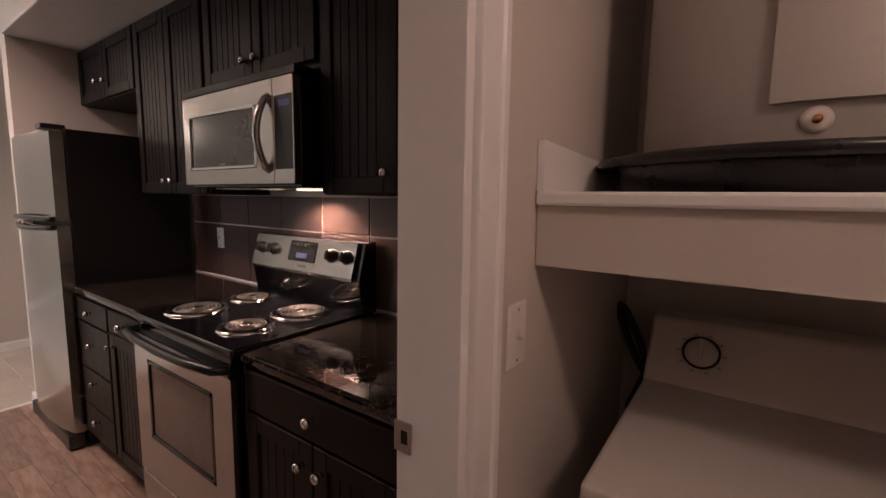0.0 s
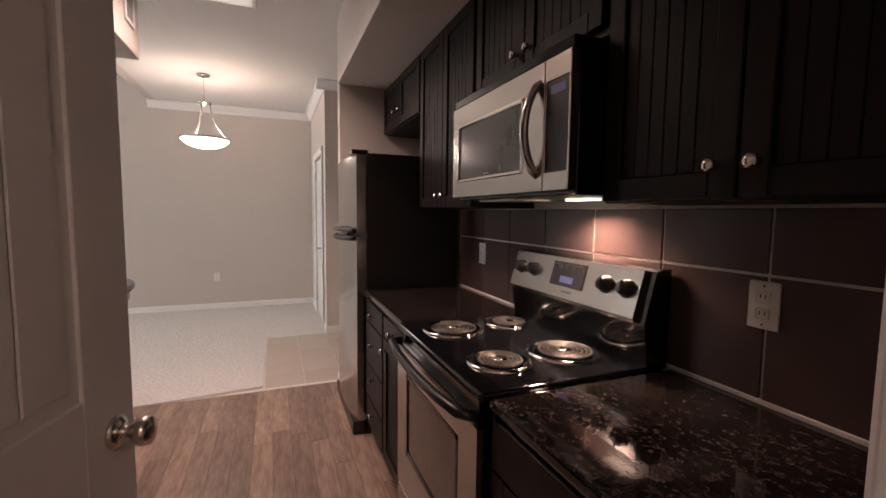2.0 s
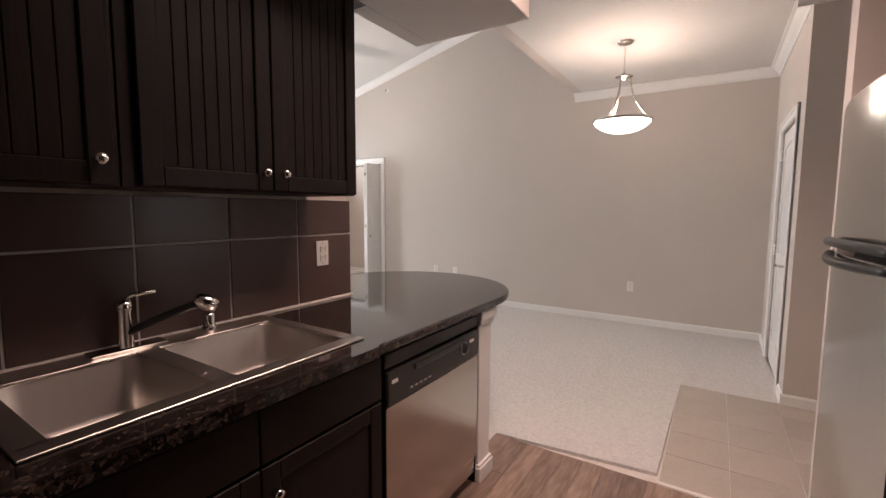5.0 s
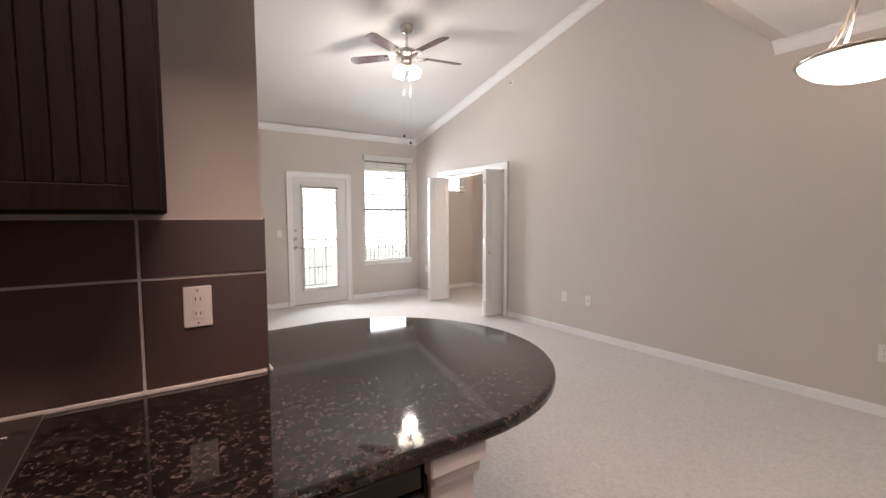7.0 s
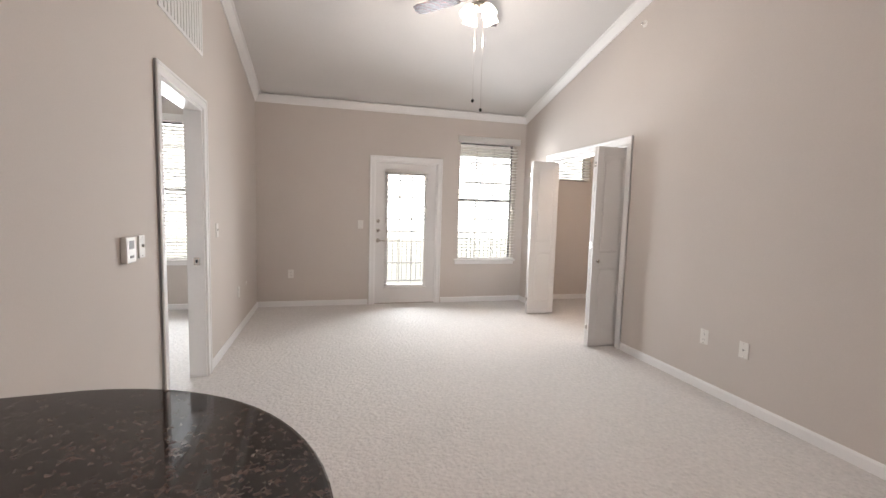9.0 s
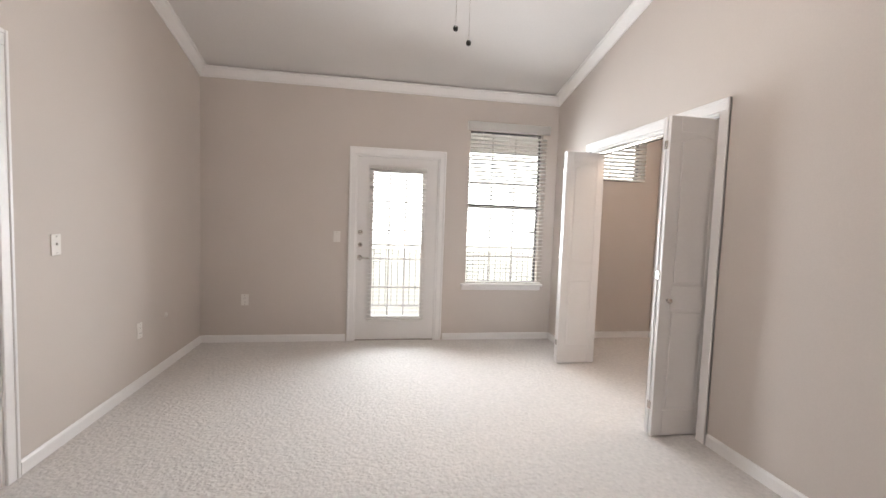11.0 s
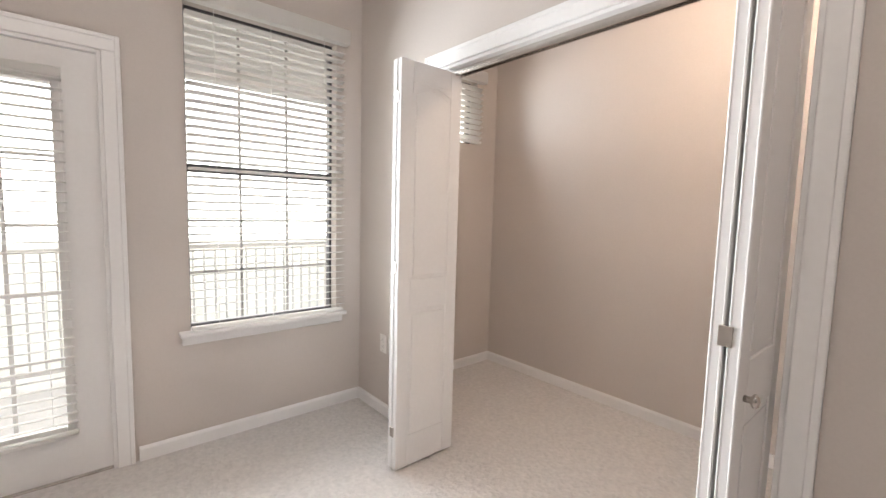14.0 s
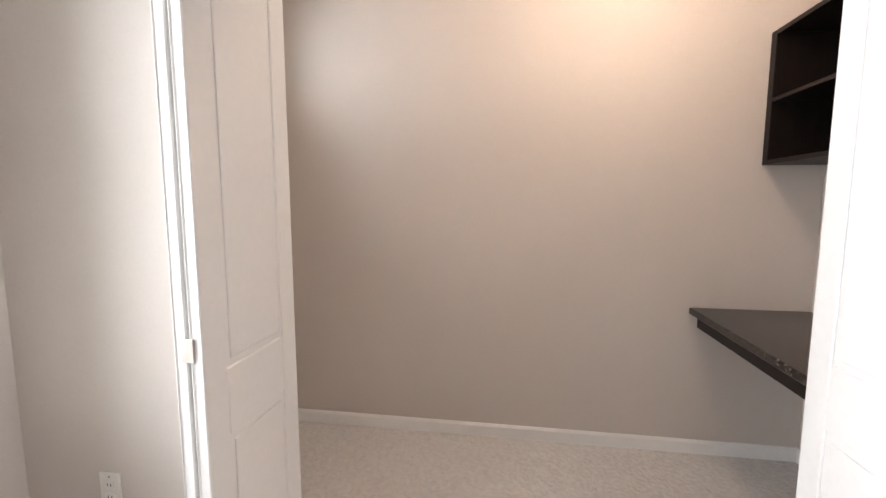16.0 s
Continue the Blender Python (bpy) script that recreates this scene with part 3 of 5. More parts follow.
UF = SY - 0.305
c = cabinet("wall_cabinet", "espresso wood wall cabinet with two beadboard doors above the sink", 2.085, 2.94, UF, SY - 0.002, 1.42, SOF, group="dark cabinets over the sink")
front("door", c, 2.125, 2.525, 1.425, SOF - 0.02, UF, -1, (2.49, 1.485))
front("door", c, 2.531, 2.93, 1.425, SOF - 0.02, UF, -1, (2.566, 1.485))
c = cabinet("wall_cabinet", "espresso wood wall cabinet at the end of the sink wall", 1.22, 2.083, UF, SY - 0.002, 1.42, SOF, group="dark cabinets over the sink")
front("door", c, 1.24, 1.645, 1.425, SOF - 0.02, UF, -1)
front("door", c, 1.65, 2.065, 1.425, SOF - 0.02, UF, -1, (2.03, 1.485))

# peninsula worktop: a straight run with a half-round end, cut out for the sink
HOLE = (1.80, 2.64, 1.02, 1.53)
CX, CY, CR = 3.55, 1.53, 0.63


def peninsula():
    bm = B()
    arc = [(CX + CR * math.cos(radians(a)), CY + CR * math.sin(radians(a))) for a in range(-90, 91, 5)]
    end = [(HOLE[1], 0.90), *arc, (LX + 0.004, 2.13), (LX + 0.004, SY - 0.004), (HOLE[1], SY - 0.004)]
    prism(bm, end, "z", CT - 0.038, CT)
    es = []
    for e in bm.edges:
        a, b = e.verts
        if abs(a.co.z - b.co.z) < 1e-5 and not (abs(a.co.x - HOLE[1]) < 1e-4 and abs(b.co.x - HOLE[1]) < 1e-4) and not (a.co.y > 1.55 and a.co.x < 3.3 and b.co.x < 3.3):
            es.append(e)
    bmesh.ops.bevel(bm, geom=es, offset=0.013, segments=3, profile=0.5, affect="EDGES")
    th = thing("peninsula_worktop", "polished dark granite peninsula worktop with a half-round end", "worktop", (CX, CY, CT))
    part("round_slab", bm, GRANITE, th)
    part("slab", box(B(), 0.55, HOLE[0], 0.90, SY - 0.004, CT - 0.038, CT), GRANITE, th)
    part("front_strip", box(B(), HOLE[0], HOLE[1], 0.90, HOLE[2], CT - 0.038, CT), GRANITE, th)
    part("back_strip", box(B(), HOLE[0], HOLE[1], HOLE[3], SY - 0.004, CT - 0.038, CT), GRANITE, th)
    return th


peninsula()
structure("trim", box(B(), 0.55, LX - 0.002, SY - 0.014, SY - 0.001, CT - 0.002, CT + 0.011, 0.003), GROUT, "pale caulk line behind the sink")
structure("trim", box(B(), LX + 0.0095, LX + 0.02, SY - 0.01, 2.11, CT - 0.002, CT + 0.010, 0.003), GROUT, "pale caulk line at the wall end")

# half wall and post under the peninsula
th = thing("half_wall", "painted half wall with post trim under the peninsula", "half wall", (3.46, 1.2, 0), kind="structure")
part("wall", box(B(), 3.412, 3.522, 0.965, 1.75, 0, CT - 0.04), WALL, th)
part("wall", box(B(), LX + 0.002, 3.41, 1.64, 1.745, 0, CT - 0.04), WALL, th)
part("post", box(B(), 3.405, 3.528, 0.930, 0.963, 0, CT - 0.04, 0.002), TRIM, th)
bm = B()
box(bm, 3.393, 3.552, 0.910, 0.99, CT - 0.085, CT - 0.0395, 0.004)
box(bm, 3.40, 3.540, 0.918, 0.985, CT - 0.115, CT - 0.085, 0.008, 2)
part("cap_moulding", bm, TRIM, th)
bm = B()
box(bm, 3.397, 3.546, 0.912, 1.70, 0, 0.075, 0.003)
box(bm, 3.400, 3.540, 0.918, 1.70, 0.075, 0.092, 0.006, 2)
part("base_moulding", bm, TRIM, th)

# ---- sink
th = thing("kitchen_sink", "double-bowl stainless steel drop-in sink set in granite", "sink", (2.2, 1.25, CT))


def bowl(x0, x1, y0, y1, depth):
    bm = B()
    lo = [(x0 + 0.03, y0 + 0.03), (x1 - 0.03, y0 + 0.03), (x1 - 0.03, y1 - 0.03), (x0 + 0.03, y1 - 0.03)]
    n = 6

    def ring(a0, a1, b0, b1, r, z):
        out = []
        for cx, cy, s in ((a1 - r, b1 - r, 0), (a0 + r, b1 - r, 90), (a0 + r, b0 + r, 180), (a1 - r, b0 + r, 270)):
            out += [bm.verts.new((cx + r * math.cos(radians(s + 90 * i / n)), cy + r * math.sin(radians(s + 90 * i / n)), z)) for i in range(n + 1)]
        return out
    rs = [ring(x0, x1, y0, y1, 0.06, CT + 0.004), ring(x0 + 0.006, x1 - 0.006, y0 + 0.006, y1 - 0.006, 0.06, CT - 0.006), ring(x0 + 0.016, x1 - 0.016, y0 + 0.016, y1 - 0.016, 0.06, CT - depth + 0.04), ring(x0 + 0.05, x1 - 0.05, y0 + 0.05, y1 - 0.05, 0.05, CT - depth)]
    fs = []
    for p, q in zip(rs, rs[1:]):
        for i in range(len(p)):
            j = (i + 1) % len(p)
            f = bm.faces.new((p[i], p[j], q[j], q[i]))
            f.smooth = True
            fs.append(f)
    fs.append(bm.faces.new(rs[-1]))
    bmesh.ops.recalc_face_normals(bm, faces=fs)
    bmesh.ops.solidify(bm, geom=bm.faces[:], thickness=0.0015)
    return bm


X0, X1, Y0, Y1 = 1.785, 2.668, 0.995, 1.575
bx = ((X0 + 0.045, 2.175), (2.215, X1 - 0.035))
by = (Y0 + 0.04, Y1 - 0.095)
bm = B()
for a, b, lo, hi in ((X0, X1, Y0, by[0] + 0.012), (X0, X1, by[1] - 0.012, Y1), (X0, bx[0][0] + 0.012, by[0], by[1]), (bx[0][1] - 0.012, bx[1][0] + 0.012, by[0], by[1]), (bx[1][1] - 0.012, X1, by[0], by[1])):
    box(bm, a, b, lo, hi, CT + 0.001, CT + 0.007, 0.0015)
part("rim", bm, SINK, th)
for a, b in bx:
    part("bowl", bowl(a, b, by[0], by[1], 0.19), SINK, th)
for a, b in bx:
    part("drain", lathe(B(), [(0, 0.004), (0.03, 0.003), (0.042, 0.005), (0.045, 0.0)], pose((a + b) / 2, (by[0] + by[1]) / 2, CT - 0.188), 20), CHROME, th, "round chrome drain strainer")

th = thing("kitchen_faucet", "chrome single-lever faucet with a pull-out spray head", "faucet", (2.16, 1.535, CT))
part("base_plate", box(B(), 2.06, 2.27, 1.505, 1.56, CT + 0.0065, CT + 0.016, 0.004, 2), CHROME, th)
part("body", lathe(B(), [(0.024, 0), (0.022, 0.02), (0.020, 0.11), (0.024, 0.12), (0.022, 0.145), (0, 0.15)], pose(2.16, 1.533, CT + 0.016), 20), CHROME, th)
part("lever", tube(B(), [(2.16, 1.533, CT + 0.16), (2.18, 1.52, CT + 0.178), (2.235, 1.49, CT + 0.185)], 0.007, 10), CHROME, th)
part("spout", tube(B(), [(2.165, 1.525, CT + 0.06), (2.22, 1.49, CT + 0.09), (2.30, 1.44, CT + 0.125), (2.335, 1.42, CT + 0.135)], 0.014, 12), PLASTIC, th, "dark slanted spout")
part("spray_head", lathe(B(), [(0, -0.03), (0.022, -0.03), (0.027, 0.0), (0.024, 0.03), (0.015, 0.045), (0, 0.046)], Matrix.Translation((2.355, 1.408, CT + 0.135)) @ pose(0, 0, 0, 0, -60, -30), 18), CHROME, th)
th = thing("air_gap", "chrome air-gap cap on the sink deck", "air gap", (2.425, 1.535, CT))
part("cap", lathe(B(), [(0.024, 0), (0.024, 0.012), (0.019, 0.016), (0.0205, 0.055), (0.017, 0.064), (0, 0.066)], pose(2.425, 1.535, CT + 0.0065), 20), CHROME, th)

# ---- dishwasher
th = thing("dishwasher", "stainless dishwasher with a black control panel under the peninsula", "dishwasher", (3.04, 1.25, 0))
dx0, dx1 = 2.69, 3.39
part("tub", box(B(), dx0 + 0.004, dx1 - 0.004, 0.975, SY - 0.004, 0.06, CT - 0.045), BLACK, th)
part("door_panel", box(B(), dx0 + 0.008, dx1 - 0.008, 0.925, 0.974, 0.155, 0.668, 0.005, 2), STEEL, th, "brushed stainless door")
bm = B()
box(bm, dx0 + 0.008, dx1 - 0.008, 0.918, 0.974, 0.672, 0.80, 0.008, 2)
box(bm, dx0 + 0.008, dx1 - 0.008, 0.932, 0.974, 0.805, 0.86, 0.006, 2)
cp = part("control_panel", bm, PLASTIC, th, "black control panel")
part("latch_handle", box(B(), dx0 + 0.16, dx1 - 0.16, 0.908, 0.919, 0.765, 0.79, 0.004, 2), PLASTIC, cp)
part("dial", lathe(B(), [(0.026, 0), (0.026, 0.003), (0.021, 0.005), (0.019, 0.02), (0, 0.021)], Matrix.Translation((3.228, 0.917, 0.742)) @ pose(0, 0, 0, 90), 24), PLASTIC, cp)
part("dial_ring", lathe(B(), [(0.026, 0.0), (0.029, 0.0), (0.029, 0.004), (0.026, 0.004)], Matrix.Translation((3.228, 0.917, 0.742)) @ pose(0, 0, 0, 90), 24), CHROME, cp)
for x, w in ((2.72, 0.035), (3.283, 0.04)):
    part("badge", box(B(), x, x + w, 0.9155, 0.918, 0.752, 0.766, 0.001), PLATE, cp)
for i in range(5):
    part("marking", box(B(), 2.83 + 0.03 * i, 2.845 + 0.03 * i, 0.9162, 0.918, 0.698, 0.704), INK, cp)
part("access_panel", box(B(), dx0 + 0.008, dx1 - 0.008, 0.938, 0.974, 0.065, 0.147, 0.003), STEEL, th)
part("filler", box(B(), 3.391, 3.403, 0.94, 1.2, 0.0, CT - 0.04), CAB, th)
part("toe_kick", box(B(), dx0 + 0.01, dx1 - 0.01, 0.985, 1.05, 0.0, 0.06), BLACK, th)

# ---------------------------------------------------------------- range
RX0, RX1, RF = 1.341, 2.103, -0.415
th = thing("electric_range", "black and stainless freestanding range with four coil burners", "stove", (1.72, -0.73, 0))
part("body", box(B(), RX0, RX1, -1.04, RF - 0.03, 0.03, CT - 0.02, 0.003), BLACK, th)
top = part("cooktop", box(B(), RX0 - 0.002, RX1 + 0.002, -1.03, RF + 0.012, CT - 0.018, CT + 0.012, 0.009, 3), BLACK, th, "glossy black enamel cooktop")
part("oven_vent", box(B(), RX0 + 0.03, RX1 - 0.03, RF - 0.026, RF - 0.002, 0.855, 0.893, 0.004), BLACK, th)
dr = part("oven_door", B(), STEEL, th, "stainless oven door with dark window")
bm = B()
wx0, wx1, wz0, wz1 = 1.465, 1.975, 0.42, 0.755
for p, q, lo, hi in ((RX0 + 0.006, wx0, 0.25, 0.83), (wx1, RX1 - 0.006, 0.25, 0.83), (wx0, wx1, 0.25, wz0), (wx0, wx1, wz1, 0.83)):
    box(bm, p, q, RF - 0.03, RF + 0.015, lo, hi)
bmesh.ops.remove_doubles(bm, verts=bm.verts, dist=1e-5)
bmesh.ops.translate(bm, verts=bm.verts, vec=-Vector(th["base"]))
bm.to_mesh(dr.data)
bm.free()
bm = B()
for p, q, lo, hi in ((wx0, wx0 + 0.02, wz0, wz1), (wx1 - 0.02, wx1, wz0, wz1), (wx0, wx1, wz0, wz0 + 0.02), (wx0, wx1, wz1 - 0.02, wz1)):
    box(bm, p, q, RF - 0.01, RF + 0.017, lo, hi, 0.004, 2)
part("window_trim", bm, BLACK, dr)
part("window_glass", box(B(), wx0 + 0.015, wx1 - 0.015, RF - 0.01, RF + 0.011, wz0 + 0.015, wz1 - 0.015, 0.006, 2), OVENG, dr, "oven window with the floor's tan reflection put into its colour")
hz = 0.868
part("door_top_trim", box(B(), RX0 + 0.004, RX1 - 0.004, RF - 0.03, RF + 0.02, 0.832, 0.856, 0.005, 2), BLACK, dr)
part("handle", tube(B(), [(RX0 + 0.02, RF + 0.01, hz - 0.01), (RX0 + 0.05, RF + 0.05, hz - 0.006), (RX0 + 0.18, RF + 0.066, hz - 0.008), ((RX0 + RX1) / 2, RF + 0.072, hz - 0.01), (RX1 - 0.18, RF + 0.066, hz - 0.008), (RX1 - 0.05, RF + 0.05, hz - 0.006), (RX1 - 0.02, RF + 0.01, hz - 0.01)], 0.016, 12), PLASTIC, dr, "curved black bar handle")
part("storage_drawer", box(B(), RX0 + 0.006, RX1 - 0.006, RF - 0.03, RF + 0.014, 0.05, 0.238, 0.006, 2), STEEL, th, "stainless storage drawer")
# backguard
bm = B()
prism(bm, [(-1.045, CT), (-0.965, CT), (-0.945, 1.06), (-0.985, 1.215), (-1.0, 1.222), (-1.045, 1.222)], "x", RX0, RX1)
bg = part("backguard", bm, BLACK, th)
bm = B()
prism(bm, [(-0.9445, 1.062), (-0.932, 1.058), (-0.928, 1.072), (-0.969, 1.218), (-0.984, 1.219)], "x", RX0 + 0.03, RX1 - 0.012)
fp = part("control_panel", bm, STEELH, bg, "stainless control panel")


def on_panel(x, z):
    k = (z - 1.072) / (1.218 - 1.072)
    return Vector((x, -0.928 - 0.041 * k, z))


TILT = Matrix.Rotation(radians(-74), 4, "X")
for x in (2.027, 1.928, 1.511, 1.418):
    m = Matrix.Translation(on_panel(x, 1.155)) @ TILT
    kn = part("burner_knob", lathe(B(), [(0.031, 0), (0.031, 0.004), (0.025, 0.008), (0.023, 0.026), (0, 0.028)], m, 24), PLASTIC, fp)
    bm = box(B(), -0.005, 0.005, -0.022, 0.022, 0.026, 0.034, 0.002)
    bmesh.ops.transform(bm, matrix=m, verts=bm.verts)
    part("grip", bm, PLASTIC, kn)
bm = box(B(), -0.095, 0.095, -0.047, 0.047, -0.003, 0.004, 0.002)
bmesh.ops.transform(bm, matrix=Matrix.Translation(on_panel(1.712, 1.158)) @ TILT, verts=bm.verts)
dp = part("display_panel", bm, DISPLAY, fp, "dark clock display with buttons")
bm = box(B(), -0.04, 0.035, 0.008, 0.032, 0.004, 0.0055)
bmesh.ops.transform(bm, matrix=Matrix.Translation(on_panel(1.712, 1.158)) @ TILT, verts=bm.verts)
part("clock", bm, CLOCK, dp)
for i in range(6):
    bm = box(B(), -0.08 + 0.028 * i, -0.062 + 0.028 * i, -0.036, -0.022, 0.004, 0.0052, 0.0008)
    bmesh.ops.transform(bm, matrix=Matrix.Translation(on_panel(1.712, 1.158)) @ TILT, verts=bm.verts)
    part("button", bm, KEY, dp)
bm = box(B(), -0.03, 0.03, -0.004, 0.004, 0.0, 0.0015)
bmesh.ops.transform(bm, matrix=Matrix.Translation(on_panel(1.70, 1.095)) @ TILT, verts=bm.verts)
part("badge", bm, INK, fp)


def burner(x, y, r):
    b = part("burner", lathe(B(), [(r + 0.022, 0.0), (r + 0.02, 0.007), (r + 0.008, 0.008), (r, 0.0), (r * 0.6, -0.004), (0, -0.004)], pose(x, y, CT + 0.0125), 40), CHROME, top, "chrome drip bowl with coil element")
    bm = B()
    turns, n = r / 0.0195, 150
    pts = []
    for i in range(n):
        k = i / (n - 1)
        rr = 0.022 + (r - 0.022 - 0.006) * k
        a = 2 * math.pi * turns * k
        pts.append((x + rr * math.cos(a), y + rr * math.sin(a), CT + 0.021))
    tube(bm, pts, 0.0058, 7, flat=0.75)
    part("coil", bm, COIL, b)
    part("coil_hub", lathe(B(), [(0, 0.002), (0.015, 0.001), (0.017, -0.004), (0.0, -0.005)], pose(x, y, CT + 0.0225), 16), CHROME, b)


for x, y, r in ((1.925, -0.575, 0.098), (1.945, -0.835, 0.076), (1.535, -0.565, 0.080), (1.545, -0.815, 0.100)):
    burner(x, y, r)

# ---------------------------------------------------------------- microwave
MX0, MX1, MF, MZ0, MZ1 = 1.335, 2.112, -0.675, 1.45, 1.845
th = thing("microwave", "stainless over-the-range microwave with a bowed handle", "microwave", (1.72, -0.86, MZ0))
part("case", box(B(), MX0 + 0.003, MX1 - 0.003, SW + 0.003, MF, MZ0 - 0.012, MZ1 + 0.008, 0.004), BLACK, th)
bm = B()
gx0, gx1, gz0, gz1 = 1.56, 2.06, 1.512, 1.74
framed(bm, 1.452, MX1, MZ0, MZ1 - 0.03, gx0, gx1, gz0, gz1, MF + 0.001, MF + 0.03)
md = part("door", bm, STEELH, th, "stainless door with a dark window")
bm = B()
for p, q, lo, hi in ((gx0 - 0.002, gx0 + 0.012, gz0, gz1), (gx1 - 0.012, gx1 + 0.002, gz0, gz1), (gx0, gx1, gz0 - 0.002, gz0 + 0.012), (gx0, gx1, gz1 - 0.012, gz1 + 0.002)):
    box(bm, p, q, MF + 0.012, MF + 0.033, lo, hi, 0.003)
part("window_trim", bm, CHROME, md)
part("window_glass", box(B(), gx0 + 0.008, gx1 - 0.008, MF + 0.003, MF + 0.026, gz0 + 0.008, gz1 - 0.008), GLASSD, md, "dark window glass")
part("badge", box(B(), 1.79, 1.83, MF + 0.026, MF + 0.0275, gz0 + 0.016, gz0 + 0.022), INK, md)
grip_line = [(1.480 + 0.006 * i / 16, MF + 0.018 + 0.058 * math.sin(math.pi * i / 16) ** 0.6, 1.765 - 0.272 * i / 16) for i in range(17)]
part("handle", tube(B(), grip_line, 0.017, 14, flat=0.7), STEEL, md, "bowed stainless handle")
bm = B()
framed(bm, MX0, 1.450, MZ0, MZ1 - 0.03, 1.343, 1.443, 1.503, 1.752, MF + 0.001, MF + 0.03)
cpn = part("control_frame", bm, STEELH, th)
kp = part("keypad", box(B(), 1.343, 1.443, MF + 0.001, MF + 0.026, 1.503, 1.752), PLASTIC, cpn, "black keypad")
part("clock", box(B(), 1.362, 1.425, MF + 0.026, MF + 0.0265, 1.716, 1.738), CLOCK, kp)
for i in range(6):
    for j in range(3):
        part("key", box(B(), 1.357 + 0.026 * j, 1.374 + 0.026 * j, MF + 0.026, MF + 0.0265, 1.53 + 0.028 * i, 1.544 + 0.028 * i), KEY, kp)
part("top_vent", box(B(), MX0, MX1, MF, MF + 0.022, MZ1 - 0.026, MZ1 + 0.006, 0.003), BLACK, th, "black top vent strip")
part("light_lens", box(B(), 1.565, 1.695, -0.965, -0.915, MZ0 - 0.0165, MZ0 - 0.0125), HOODL, th, "glowing underside light lens")
part("vent_filter", box(B(), 1.78, 2.06, -0.98, -0.75, MZ0 - 0.016, MZ0 - 0.0125), NICKEL, th)

# ---------------------------------------------------------------- refrigerator
FX0, FX1 = 2.958, 3.712
th = thing("refrigerator", "top-freezer refrigerator, stainless bowed doors and black sides", "refrigerator", (3.33, -0.7, 0))
part("cabinet", box(B(), FX0, FX1, -1.04, -0.445, 0.02, 1.735, 0.006, 2), FRSIDE, th, "black textured cabinet sides")


def bowed(z0, z1):
    n = 14
    pts = [(FX0 + 0.002 + (FX1 - FX0 - 0.004) * i / n, -0.385 + 0.038 * (1 - (2 * i / n - 1) ** 2)) for i in range(n + 1)]
    bm = prism(B(), [(FX1 - 0.002, -0.44), (FX0 + 0.002, -0.44), *pts], "z", z0, z1)
    es = [e for e in bm.edges if abs(e.verts[0].co.z - e.verts[1].co.z) < 1e-5 and min(e.verts[0].co.y, e.verts[1].co.y) > -0.43]
    bmesh.ops.bevel(bm, geom=es, offset=0.0045, segments=2, profile=0.5, affect="EDGES")
    return bm


d1 = part("freezer_door", bowed(1.262, 1.72), STEEL, th, "bowed stainless freezer door")
d2 = part("fridge_door", bowed(0.10, 1.236), STEEL, th, "bowed stainless refrigerator door")
for zz, dd, s in ((1.272, d1, 1), (1.228, d2, -1)):
    n = 12
    pts = [(FX0 - 0.012 + 0.52 * i / n, -0.368 + 0.038 * (1 - (2 * (0.7 * i / n) - 1) ** 2) + 0.028 * math.sin(math.pi * i / n), zz + s * 0.006 * math.sin(math.pi * i / n)) for i in range(n + 1)]
    part("handle", tube(B(), pts, 0.014, 10), PLASTIC, dd, "long black handle across the door")
part("hinge_cover", box(B(), FX0 + 0.02, FX0 + 0.12, -0.46, -0.36, 1.728, 1.755, 0.006, 2), PLASTIC, th)
part("base_grille", box(B(), FX0 + 0.01, FX1 - 0.01, -0.43, -0.36, 0.012, 0.09, 0.004), PLASTIC, th)

# ---------------------------------------------------------------- wall plates
def wall_plate(label, at, turn, sort):
    """A cover plate that looks along -y before it is turned."""
    nm = {"outlet": "wall_outlet", "switch": "light_switch", "cable": "cable_outlet", "blank": "phone_outlet"}[sort]
    th = thing(nm, label, nm.replace("_", " "), (0, 0, 0), group=nm + "s")
    th.location, th.rotation_euler = at, (0, 0, radians(turn))
    if sort == "cable":
        part("plate", lathe(B(), [(0, 0.008), (0.012, 0.008), (0.014, 0.004), (0.022, 0.003), (0.024, 0)], pose(0, 0, 0, 90), 18), PLATE, th)
        return th
    part("plate", box(B(), -0.037, 0.037, -0.007, 0, -0.060, 0.060, 0.003, 2), PLATE, th)
    if sort == "outlet":
        for z in (0.021, -0.021):
            r = part("receptacle", box(B(), -0.016, 0.016, -0.0095, -0.006, z - 0.014, z + 0.014, 0.004, 2), PLATE, th)
            for x in (-0.006, 0.006):
                part("slot", box(B(), x - 0.0012, x + 0.0012, -0.0099, -0.0094, z - 0.003, z + 0.007), PLASTIC, r)
    elif sort == "switch":
        part("toggle", box(B(), -0.005, 0.005, -0.018, -0.006, -0.004, 0.012, 0.002), PLATE, th)
    else:
        part("jack", box(B(), -0.007, 0.007, -0.009, -0.006, -0.006, 0.006, 0.001), INK, th)
    for z in (0.048, -0.048):
        part("screw", lathe(B(), [(0, 0.0012), (0.003, 0.001), (0.003, 0)], pose(0, -0.007, z, 90), 8), NICKEL, th)
    return th


